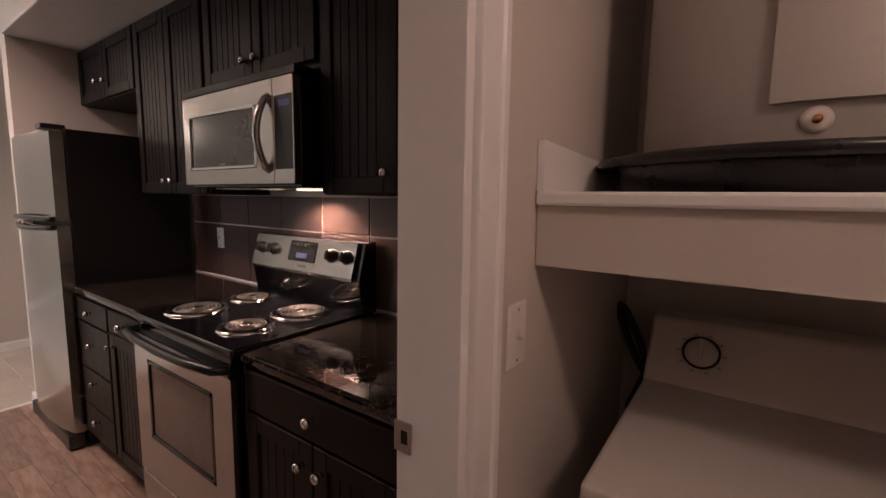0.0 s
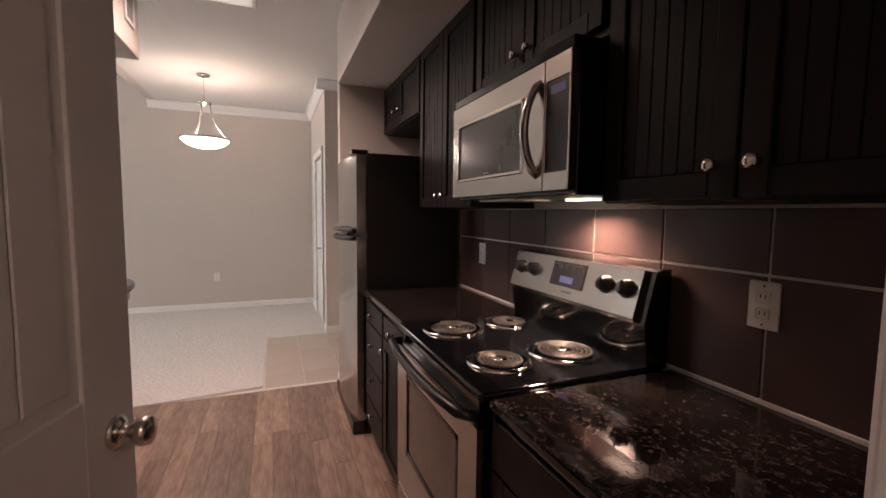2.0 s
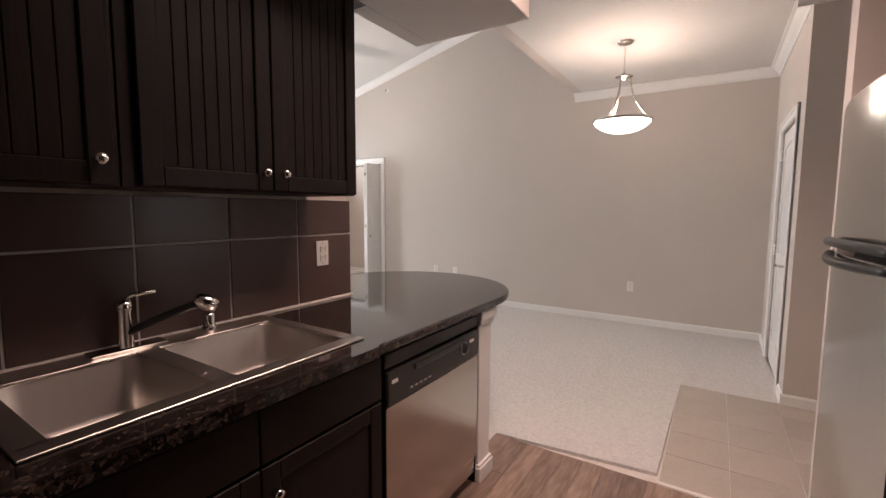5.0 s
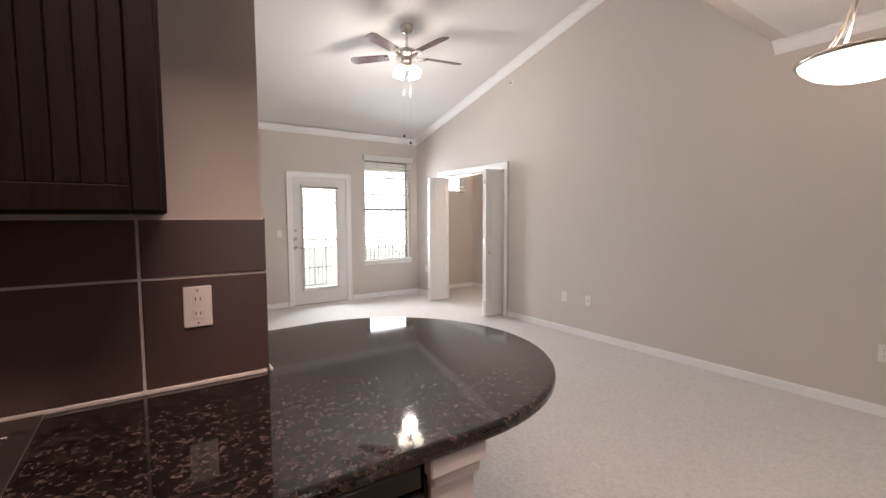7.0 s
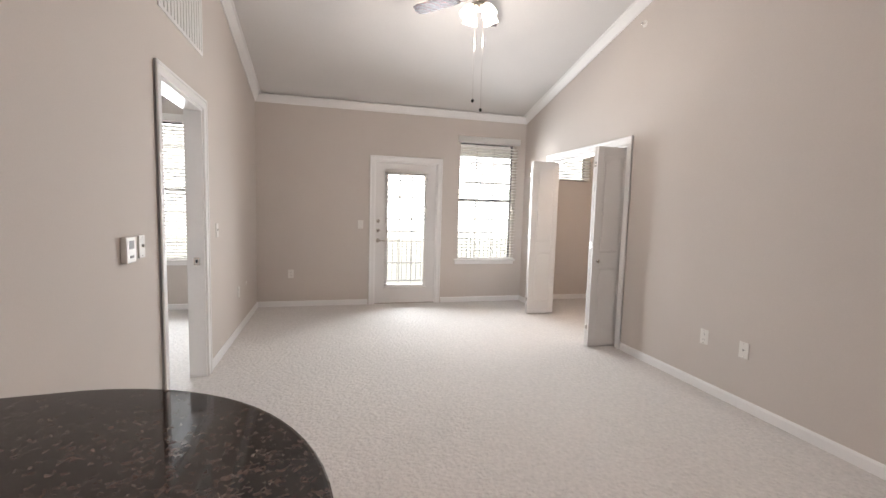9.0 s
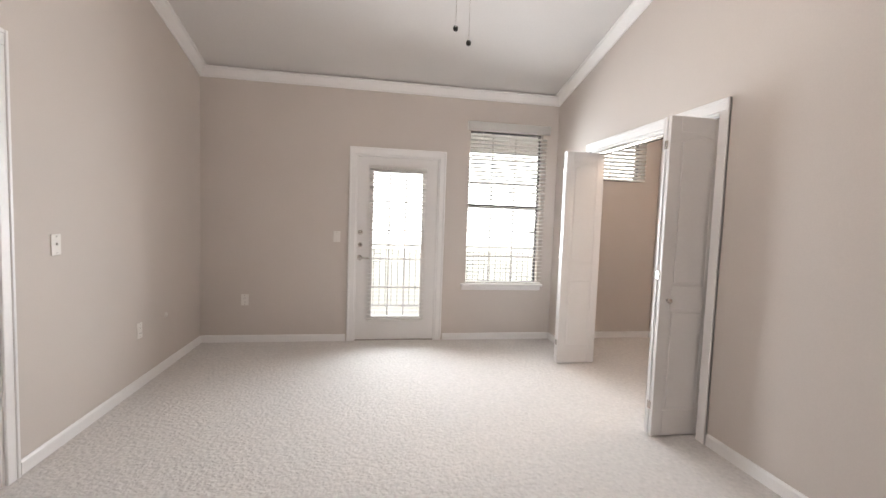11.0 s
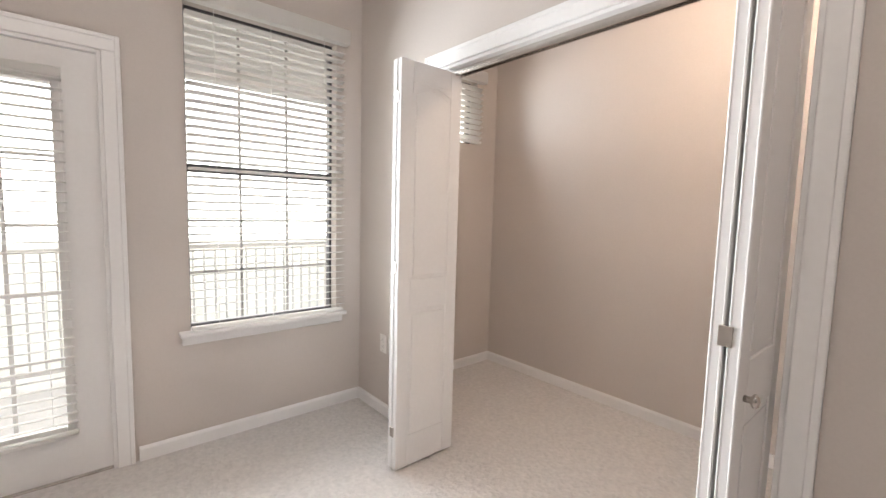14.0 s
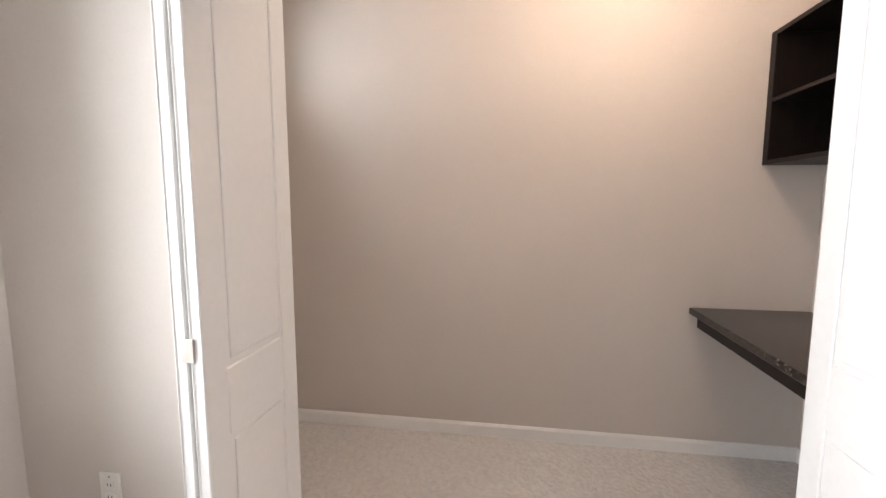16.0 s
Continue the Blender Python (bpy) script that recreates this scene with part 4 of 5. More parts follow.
PL = "white plastic %s on the %s"
wall_plate("white duplex outlet on brown backsplash tile", (1.078, SW + 0.0095, 1.166), 180, "outlet")
wall_plate("white switch plate on brown backsplash tile by the refrigerator", (2.621, SW + 0.0095, 1.155), 180, "switch")
wall_plate("white duplex outlet on the tile beside the sink", (3.013, SY - 0.0095, 1.151), 0, "outlet")
wall_plate("white duplex outlet on the tiled wall end", (LX + 0.0095, 1.863, 1.152), 90, "outlet")
wall_plate("white duplex outlet low on the greige wall", (RX, 3.631, 0.445), -90, "outlet")
wall_plate("white phone jack plate beside a low outlet", (RX, 3.285, 0.445), -90, "blank")
wall_plate("white duplex outlet low on the dining wall", (RX, 0.825, 0.455), -90, "outlet")
wall_plate("white duplex outlet low beside the patio door wall corner", (3.642, FY, 0.468), 0, "outlet")
wall_plate("white light switch beside the patio door", (4.589, FY, 1.174), 0, "switch")
wall_plate("white duplex outlet low on the bedroom side wall", (LX, 5.92, 0.455), 90, "outlet")
wall_plate("small round white cable plate low on the wall", (LX, 6.368, 0.481), 90, "cable")
wall_plate("white duplex outlet between window corner and bifold doors", (RX, 6.821, 0.488), -90, "outlet")
wall_plate("white light switch beside the bedroom doorway", (LX, 3.468, 1.171), 90, "switch")
wall_plate("white light switch past the bedroom doorway", (LX, 5.04, 1.176), 90, "switch")
wall_plate("white light switch beside the laundry doorway", (KW0, -0.435, 1.16), -90, "switch")
th = thing("thermostat", "white plastic thermostat with a small grey display", "thermostat", (LX, 3.287, 1.173))
part("case", box(B(), LX, LX + 0.028, 3.235, 3.34, 1.105, 1.235, 0.006, 2), PLATE, th)
part("display", box(B(), LX + 0.0275, LX + 0.029, 3.262, 3.315, 1.175, 1.215), INK, th)
part("button_row", box(B(), LX + 0.0275, LX + 0.030, 3.27, 3.31, 1.13, 1.142, 0.002), INK, th)
th = thing("sprinkler_head", "small white sidewall sprinkler head under the crown moulding", "sprinkler", (RX, 4.59, 3.262))
part("escutcheon", lathe(B(), [(0, 0.006), (0.03, 0.004), (0.033, 0)], Matrix.Translation((RX, 4.59, 3.262)) @ pose(0, 0, 0, 0, -90), 20), PLATE, th)
part("nozzle", lathe(B(), [(0.012, 0), (0.01, 0.02), (0.016, 0.03), (0, 0.032)], Matrix.Translation((RX - 0.005, 4.59, 3.262)) @ pose(0, 0, 0, 0, -90), 14), CHROME, th)


def grille(name, label, x0, x1, z0, z1, slats, make, frame_w=0.025, mat=None):
    """A louvred grille; make(u0, u1, d0, d1, z0, z1) gives the box limits for a place along the wall and a depth out of it."""
    th = thing(name, label, "air vent", tuple(make(x0, x0, 0, 0, z0, z0)[0::2]))
    for p, q, lo, hi in ((x0, x0 + frame_w, z0, z1), (x1 - frame_w, x1, z0, z1), (x0 + frame_w, x1 - frame_w, z0, z0 + frame_w), (x0 + frame_w, x1 - frame_w, z1 - frame_w, z1)):
        part("frame", box(B(), *make(p, q, 0, 0.010, lo, hi), 0.003), TRIM, th)
    # Grey sheet stands in for the shade of the duct behind the slats.
    part("backing", box(B(), *make(x0 + frame_w, x1 - frame_w, 0.0005, 0.002, z0 + frame_w, z1 - frame_w)), INK, th)
    w = x1 - x0 - 2 * frame_w
    for i in range(slats):
        a = x0 + frame_w + w * (i + 0.18) / slats
        part("slat", box(B(), *make(a, a + 0.64 * w / slats, 0.002, 0.008, z0 + frame_w, z1 - frame_w), 0.001), mat or TRIM, th)
    return th


grille("return_air_vent", "large white louvred return-air grille above the bedroom door", 3.80, 4.69, 2.535, 3.0, 14, lambda p, q, a, b, lo, hi: (LX + a, LX + b, p, q, lo, hi))
# Slats are grey here to imitate the dim inside of the vent.
grille("supply_vent", "small white louvred vent in the kitchen soffit, slats greyed as if shaded", 3.46, 3.64, 2.48, 2.68, 7, lambda p, q, a, b, lo, hi: (p, q, 0.85 - b, 0.85 - a, lo, hi), mat=INK)

# ---------------------------------------------------------------- doors
def panel_door(parent, w, h, t, mats, arched=True, base_z=0.012, mid=0.92, st=0.10, planks=0):
    """A moulded two-panel leaf from x 0 to w, its faces at y 0 and t; a raised panel above and one below the lock rail."""
    bm = B()
    box(bm, 0.001, w - 0.001, 0.0065, t - 0.0065, base_z, h)
    for y0, y1 in ((0, 0.0085), (t - 0.0085, t)):
        for p, q, lo, hi in ((0, st, base_z, h), (w - st, w, base_z, h), (st, w - st, base_z, 0.20), (st, w - st, h - st - 0.01, h), (st, w - st, mid - 0.085, mid + 0.085)):
            box(bm, p, q, y0, y1, lo, hi, 0.002)
    leaf = part("leaf", bm, mats, parent)
    for lo, hi, top in ((0.20, mid - 0.085, False), (mid + 0.085, h - st - 0.01, arched)):
        for y0, y1 in ((0.0022, 0.0075), (t - 0.0075, t - 0.0022)):
            a, b = st + 0.028, w - st - 0.028
            for i in range(planks):
                def crest(x):
                    return hi - 0.075 + 0.05 * math.sin(math.pi * (x - a) / (b - a)) if top else hi - 0.028
                p, q = a + (b - a) * i / planks + 0.0018, a + (b - a) * (i + 1) / planks - 0.0018
                bm = prism(B(), [(p, lo + 0.028), (q, lo + 0.028), (q, crest(q)), (p, crest(p))], "y", y0, y1)
                es = [e for e in bm.edges if abs(e.verts[0].co.y - e.verts[1].co.y) < 1e-6]
                bmesh.ops.bevel(bm, geom=es, offset=0.0024, segments=1, profile=0.5, affect="EDGES")
                part("panel_plank", bm, mats, leaf)
            pts = [(a, lo + 0.028), (b, lo + 0.028)]
            if top:
                n = 8
                pts += [(b + (a - b) * i / n, hi - 0.075 + 0.05 * math.sin(math.pi * i / n)) for i in range(n + 1)]
            else:
                pts += [(b, hi - 0.028), (a, hi - 0.028)]
            if not planks:
                bm = prism(B(), pts, "y", y0, y1)
                es = [e for e in bm.edges if abs(e.verts[0].co.y - e.verts[1].co.y) < 1e-6]
                bmesh.ops.bevel(bm, geom=es, offset=0.0024, segments=1, profile=0.5, affect="EDGES")
                part("raised_panel", bm, mats, leaf)
            if top:
                bm = prism(B(), [(st, hi + 0.001), (st, hi - 0.055)] + [(st + (w - 2 * st) * i / 8, hi - 0.05 + 0.045 * math.sin(math.pi * i / 8)) for i in range(9)] + [(w - st, hi - 0.055), (w - st, hi + 0.001)], "y", *((0.0005, 0.0086) if y0 < t / 2 else (t - 0.0086, t - 0.0005)))
                part("arched_rail", bm, mats, leaf)
    return leaf


def round_knob(leaf, x, y, z, way, mat, s=1.0):
    m = Matrix.Translation((x, y, z)) @ (pose(0, 0, 0, -90) if way > 0 else pose(0, 0, 0, 90))
    part("door_knob", lathe(B(), [(0, 0), (0.032 * s, 0), (0.033 * s, 0.006 * s), (0.02 * s, 0.011 * s), (0.012 * s, 0.014 * s), (0.012 * s, 0.032 * s), (0.024 * s, 0.040 * s), (0.029 * s, 0.052 * s), (0.026 * s, 0.064 * s), (0, 0.07 * s)], m, 22), mat, leaf, "satin nickel round knob")


# laundry door, standing open into the kitchen
th = thing("laundry_door", "white painted two-panel door standing open, nickel knob", "door", (0, 0, 0))
th.location, th.rotation_euler = (0.55, 0.575, 0.0), (0, 0, radians(-14.2))
lf = panel_door(th, 0.905, 2.03, 0.035, DOORP, mid=0.965, st=0.142, planks=6)
round_knob(lf, 0.905 - 0.062, 0.0, 0.955, -1, NICKEL)
round_knob(lf, 0.905 - 0.062, 0.035, 0.955, 1, NICKEL)
for z in (0.2, 1.0, 1.85):
    part("hinge", box(B(), -0.004, 0.006, -0.006, 0.03, z - 0.045, z + 0.045, 0.002), NICKEL, lf)
th = thing("strike_plate", "satin nickel strike plate on the door jamb", "strike plate", (0.5, -0.245, 1.0), kind="structure")
bm = B()
for p, q, lo, hi in ((0.490, 0.497, 0.982, 1.036), (0.511, 0.526, 0.982, 1.036), (0.497, 0.511, 0.982, 0.997), (0.497, 0.511, 1.021, 1.036)):
    box(bm, p, q, -0.2475, -0.244, lo, hi)
part("plate", bm, NICKEL, th)
part("hole", box(B(), 0.497, 0.511, -0.247, -0.2455, 0.997, 1.021), PLASTIC, th)

th = thing("strike_plate", "satin nickel strike plate on the bedroom door jamb", "strike plate", (LX - 0.05, 4.634, 0.95), kind="structure")
part("plate", box(B(), LX - 0.075, LX - 0.03, 4.632, 4.6345, 0.92, 0.98, 0.001), NICKEL, th)
part("hole", box(B(), LX - 0.06, LX - 0.045, 4.6312, 4.6322, 0.937, 0.963), PLASTIC, th)

# entry door
th = thing("entry_door", "closed white painted two-panel entry door with lever and hinges", "door", (0, 0, 0))
th.location = (5.632, EY - 0.055, 0.0)
lf = panel_door(th, 0.836, 2.045, 0.044, DOORP)
part("lever_rose", lathe(B(), [(0, 0.01), (0.026, 0.008), (0.03, 0)], pose(0.065, 0.044, 0.95, -90), 18), NICKEL, lf)
part("lever", tube(B(), [(0.065, 0.05, 0.95), (0.065, 0.095, 0.95), (0.085, 0.105, 0.95), (0.18, 0.105, 0.945)], 0.009, 10), NICKEL, lf, "satin nickel lever handle")
part("deadbolt", lathe(B(), [(0, 0.016), (0.022, 0.014), (0.028, 0.004), (0.03, 0)], pose(0.065, 0.044, 1.10, -90), 18), NICKEL, lf)
for z in (0.22, 1.02, 1.85):
    part("hinge", box(B(), 0.828, 0.845, 0.040, 0.062, z - 0.05, z + 0.05, 0.003), NICKEL, lf)
# Unseen sheet across the opening keeps outside light from passing the door.
structure("trim", box(B(), 5.62, 6.48, EY - T, EY - 0.1, 0, 2.06), TRIM, "white sheet added behind the entry door to close its opening")


# bifold doors at the nook, folded flat together and square to the wall
def bifold(label, x0, w, faces, knob_side):
    th = thing("bifold_door", label, "bifold door", (0, 0, 0), group="bifold doors of the study nook")
    th.location = (x0, faces[0], 0.0)
    t = 0.032
    for k, y in enumerate(faces):
        sub = part("leaf_core", box(B(), 0.002, w - 0.002, y - faces[0] + 0.0055, y - faces[0] + t - 0.0055, 0.02, 2.10), DOORP, th)
        for y0, y1 in ((0, 0.0075), (t - 0.0075, t)):
            yo = y - faces[0]
            st = 0.075
            bm = B()
            for p, q, lo, hi in ((0, st, 0.02, 2.10), (w - st, w, 0.02, 2.10), (st, w - st, 0.02, 0.19), (st, w - st, 0.86, 1.02), (st, w - st, 2.0, 2.10)):
                box(bm, p, q, yo + y0, yo + y1, lo, hi, 0.003)
            n = 8
            prism(bm, [(st, 2.001), (st, 1.955)] + [(st + (w - 2 * st) * i / n, 1.958 + 0.035 * math.sin(math.pi * i / n)) for i in range(n + 1)] + [(w - st, 1.955), (w - st, 2.001)], "y", yo + y0 + 0.0003, yo + y1 - 0.0003)
            part("stile_frame", bm, DOORP, sub)
            for lo, hi, arch in ((0.19, 0.86, False), (1.02, 2.0, True)):
                a, b = st + 0.018, w - st - 0.018
                pts = [(a, lo + 0.018), (b, lo + 0.018)]
                pts += [(b + (a - b) * i / n, hi - 0.062 + 0.036 * math.sin(math.pi * i / n)) for i in range(n + 1)] if arch else [(b, hi - 0.022), (a, hi - 0.022)]
                bm = prism(B(), pts, "y", yo + y0 + (0.001 if y0 == 0 else 0.0), yo + y1 - (0.0 if y0 == 0 else 0.001))
                es = [e for e in bm.edges if abs(e.verts[0].co.y - e.verts[1].co.y) < 1e-6]
                bmesh.ops.bevel(bm, geom=es, offset=0.0045, segments=2, profile=0.5, affect="EDGES")
                part("raised_panel", bm, DOORP, sub)
    for z in (0.22, 1.085, 1.92):
        part("hinge", box(B(), -0.003, 0.003, t - 0.012, faces[1] - faces[0] + 0.012, z - 0.026, z + 0.026, 0.001), NICKEL, th)
    m = Matrix.Translation((0.055, 0.0, 0.925)) @ pose(0, 0, 0, 90)
    if knob_side:
        part("door_knob", lathe(B(), [(0, 0), (0.009, 0), (0.008, 0.014), (0.017, 0.020), (0.018, 0.027), (0.012, 0.033), (0, 0.034)], m, 18), NICKEL, th, "small satin nickel knob")
    return th


bifold("white two-panel bifold door folded open beside the window wall", 6.80, 0.392, (6.218, 6.256), False)
bifold("white two-panel bifold door folded open with a nickel knob", 6.795, 0.392, (4.762, 4.802), True)
th = thing("bifold_track", "grey metal bifold track under the door head", "door track", (RX + 0.06, 5.5, 2.1), kind="structure")
bm = B()
box(bm, RX + 0.035, RX + 0.043, 4.74, 6.32, 2.085, 2.115)
box(bm, RX + 0.072, RX + 0.080, 4.74, 6.32, 2.085, 2.115)
box(bm, RX + 0.043, RX + 0.072, 4.74, 6.32, 2.108, 2.115)
part("rail", bm, NICKEL, th)

# patio door
PD = thing("patio_door", "white full-light patio door with grille bars and mini blind", "door", (0, 0, 0))
PD.location = (DOOR[0] + 0.012, FY + 0.012, 0.0)
PW, PH = DOOR[1] - DOOR[0] - 0.024, 2.07
gx = (0.150, PW - 0.142)
gz = (0.255, 1.935)
bm = B()
for p, q, lo, hi in ((0, gx[0], 0.02, PH), (gx[1], PW, 0.02, PH), (gx[0], gx[1], 0.02, gz[0]), (gx[0], gx[1], gz[1], PH)):
    box(bm, p, q, 0, 0.044, lo, hi)
lf = part("leaf", bm, DOORP, PD)
bm = B()
e = 0.03
for p, q, lo, hi in ((gx[0] - 0.002, gx[0] + e, gz[0], gz[1]), (gx[1] - e, gx[1] + 0.002, gz[0], gz[1]), (gx[0] + e, gx[1] - e, gz[0] - 0.002, gz[0] + e), (gx[0] + e, gx[1] - e, gz[1] - e, gz[1] + 0.002)):
    box(bm, p, q, -0.012, 0.05, lo, hi, 0.004, 2)
part("glass_frame", bm, DOORP, lf)
gl = part("glass", box(B(), gx[0] + 0.02, gx[1] - 0.02, 0.030, 0.034, gz[0] + 0.02, gz[1] - 0.02), GLASS, lf)
gl.visible_shadow = False
for i in (1, 2):
    x = gx[0] + e + (gx[1] - gx[0] - 2 * e) * i / 3
    part("grille_bar", box(B(), x - 0.008, x + 0.008, 0.034, 0.042, gz[0] + e, gz[1] - e), DOORP, lf)
for i in range(1, 5):
    z = gz[0] + e + (gz[1] - gz[0] - 2 * e) * i / 5
    part("grille_bar", box(B(), gx[0] + e, gx[1] - e, 0.034, 0.042, z - 0.008, z + 0.008), DOORP, lf)
for z, r in ((1.228, 0.027), (1.09, 0.027)):
    part("deadbolt", lathe(B(), [(0, 0.018), (0.016, 0.017), (r - 0.005, 0.008), (r, 0)], pose(0.042, 0, z, 90), 20), NICKEL, lf, "satin nickel deadbolt")
part("lever_rose", lathe(B(), [(0, 0.012), (0.025, 0.009), (0.03, 0)], pose(0.042, 0, 0.945, 90), 20), NICKEL, lf)
part("lever", tube(B(), [(0.042, 0, 0.945), (0.042, -0.045, 0.945), (0.06, -0.055, 0.945), (0.145, -0.052, 0.942)], 0.0085, 10), NICKEL, lf, "satin nickel lever handle")
structure("trim", box(B(), DOOR[0] + 0.016, DOOR[1] - 0.016, FY + 0.002, FY + 0.15, -0.01, 0.018, 0.004), NICKEL, "metal door threshold")
th = thing("door_blind", "white mini blind hung on the patio door glass", "blind", (0, 0, 0))
th.location = (DOOR[0] + 0.012 + gx[0] - 0.02, FY - 0.022, 0)
BW = gx[1] - gx[0] + 0.03
part("head_rail", box(B(), 0, BW, -0.028, 0.020, gz[1] - 0.01, gz[1] + 0.03, 0.002), SLAT, th)
part("bottom_rail", box(B(), 0, BW, -0.024, 0.018, gz[0] - 0.012, gz[0] + 0.006, 0.003), SLAT, th)
for x in (0.09, BW - 0.09):
    part("ladder_cord", box(B(), x - 0.001, x + 0.001, -0.005, -0.003, gz[0], gz[1]), SLAT, th)


def slat_mesh(w, d, tilt):
    bm = B()
    n = 3
    up, dn = [], []
    for i in range(n + 1):
        y = -d / 2 + d * i / n
        z = 0.12 * d * (1 - (2 * i / n - 1) ** 2) * 0.5
        up.append((y, z + 0.0012))
        dn.append((y, z - 0.0012))
    prism(bm, up + dn[::-1], "x", 0, w)
    bmesh.ops.rotate(bm, verts=bm.verts, matrix=Matrix.Rotation(radians(tilt), 3, "X"))
    return mesh_of("slat", bm, SLAT)


me = slat_mesh(BW, 0.042, -8)
n = 37
for i in range(n):
    o = new("slat", me)
    o.parent, o.location = th, (0, -0.004, gz[0] + 0.012 + (gz[1] - gz[0] - 0.03) * i / (n - 1))


# ---------------------------------------------------------------- windows
def window(name, label, x0, x1, z0, z1, double, cols, rows):
    th = thing(name, label, "window", ((x0 + x1) / 2, FY + 0.1, z0), kind="structure")
    y0, y1 = FY + 0.07, FY + 0.115
    f = 0.02
    bm = B()
    for p, q, lo, hi in ((x0, x0 + f, z0, z1), (x1 - f, x1, z0, z1), (x0 + f, x1 - f, z0, z0 + f), (x0 + f, x1 - f, z1 - f, z1)):
        box(bm, p, q, y0, y1, lo, hi, 0.003)
    part("window_frame", bm, SASH, th)
    halves = [(z0 + f, (z0 + z1) / 2), ((z0 + z1) / 2, z1 - f)] if double else [(z0 + f, z1 - f)]
    if double:
        zm = (z0 + z1) / 2 + 0.02
        halves = [(z0 + f, zm), (zm, z1 - f)]
        part("meeting_rail", box(B(), x0 + f, x1 - f, y0 - 0.01, y1 - 0.004, zm - 0.022, zm + 0.022, 0.003), SASH, th)
    for lo, hi in halves:
        g = part("pane", box(B(), x0 + f, x1 - f, y0 + 0.018, y0 + 0.022, lo, hi), GLASS, th)
        g.visible_shadow = False
        for i in range(1, cols):
            x = x0 + f + (x1 - x0 - 2 * f) * i / cols
            part("muntin", box(B(), x - 0.007, x + 0.007, y0 + 0.023, y0 + 0.033, lo, hi), MUNTIN, th)
        for i in range(1, rows):
            z = lo + (hi - lo) * i / rows
            part("muntin", box(B(), x0 + f, x1 - f, y0 + 0.023, y0 + 0.033, z - 0.007, z + 0.007), MUNTIN, th)
    bm = B()
    for p, q, lo, hi in ((x0, x0 + 0.004, z0, z1), (x1 - 0.004, x1, z0, z1), (x0, x1, z1 - 0.004, z1)):
        box(bm, p, q, FY + 0.001, y0, lo, hi)
    part("reveal", bm, WALL, th)
    return th


def sill(x0, x1, z):
    th = thing("window_sill", "white painted window stool with apron below", "window sill", ((x0 + x1) / 2, FY, z), kind="structure")
    part("stool", box(B(), x0 - 0.055, x1 + 0.055, FY - 0.055, FY + 0.068, z - 0.022, z + 0.004, 0.006, 2), TRIM, th)
    part("apron", box(B(), x0 - 0.04, x1 + 0.04, FY - 0.016, FY, z - 0.075, z - 0.022, 0.004), TRIM, th)


def blind(label, x0, x1, z0, z1, pitch, tilt, group):
    th = thing("window_blind", label, "blind", (x0, FY - 0.02, z0), group)
    w = x1 - x0
    part("valance", box(B(), x0 - 0.035, x1 + 0.065, FY - 0.062, FY - 0.001, z1 - 0.012, z1 + 0.082, 0.006, 2), SLAT, th)
    part("bottom_rail", box(B(), x0 + 0.005, x1 + 0.03, FY - 0.042, FY - 0.006, z0 + 0.008, z0 + 0.028, 0.004, 2), SLAT, th)
    for x in ((x0 + 0.14, x1 - 0.11, (x0 + x1) / 2) if w > 0.8 else (x0 + 0.12, x1 - 0.12)):
        part("ladder_cord", box(B(), x - 0.0015, x + 0.0015, FY - 0.047, FY - 0.045, z0 + 0.02, z1), SLAT, th)
    me = slat_mesh(w + 0.03, 0.05, tilt)
    n = int((z1 - z0 - 0.05) / pitch)
    for i in range(n):
        o = new("slat", me)
        o.parent = th
        o.location = Vector((x0 + 0.005, FY - 0.024, z0 + 0.05 + pitch * i)) - Vector(th["base"])
    return th


window("window_1", "dark-framed double-hung window onto the balcony", *WIN, True, 3, 3)
sill(WIN[0], WIN[1], WIN[2])
blind("white two-inch faux wood blind, lowered with open slats", WIN[0], WIN[1], WIN[2], WIN[3], 0.0445, -13, "window blinds")
window("window_2", "small dark-framed transom window high in the nook", *NWIN, False, 2, 1)
blind("small white faux wood blind on the nook transom", NWIN[0], NWIN[1], NWIN[2], NWIN[3], 0.0445, -28, "window blinds")
window("window_3", "dark-framed double-hung bedroom window", *BWIN, True, 3, 3)
sill(BWIN[0], BWIN[1], BWIN[2])
blind("white faux wood blind lowered over the bedroom window", BWIN[0], BWIN[1], BWIN[2], BWIN[3], 0.0445, -30, "window blinds")

# ---------------------------------------------------------------- pendant
PX, PY = 5.63, 0.727
th = thing("pendant_lamp", "brushed nickel bowl pendant with a lit frosted glass bowl", "pendant lamp", (PX, PY, CZ))
part("canopy", lathe(B(), [(0.065, 0), (0.063, -0.012), (0.045, -0.022), (0.012, -0.028), (0, -0.03)], pose(PX, PY, CZ), 28), NICKEL, th)
z = CZ - 0.03
while z > 2.545:
    m = pose(PX, PY, z - 0.014, 0, 0, 0 if int(round(z * 50)) % 2 else 90)
    pts = [m @ Vector((0.006 * math.cos(a), 0, 0.014 * math.sin(a))) for a in (2 * math.pi * i / 10 for i in range(10))]
    part("chain_link", tube(B(), pts, 0.0018, 6, True), NICKEL, th)
    z -= 0.0225
part("hub", lathe(B(), [(0, 0.035), (0.012, 0.033), (0.02, 0.02), (0.022, 0.008), (0.068, 0.004), (0.072, -0.003), (0.03, -0.01), (0.016, -0.03), (0, -0.034)], pose(PX, PY, 2.51), 28), NICKEL, th)
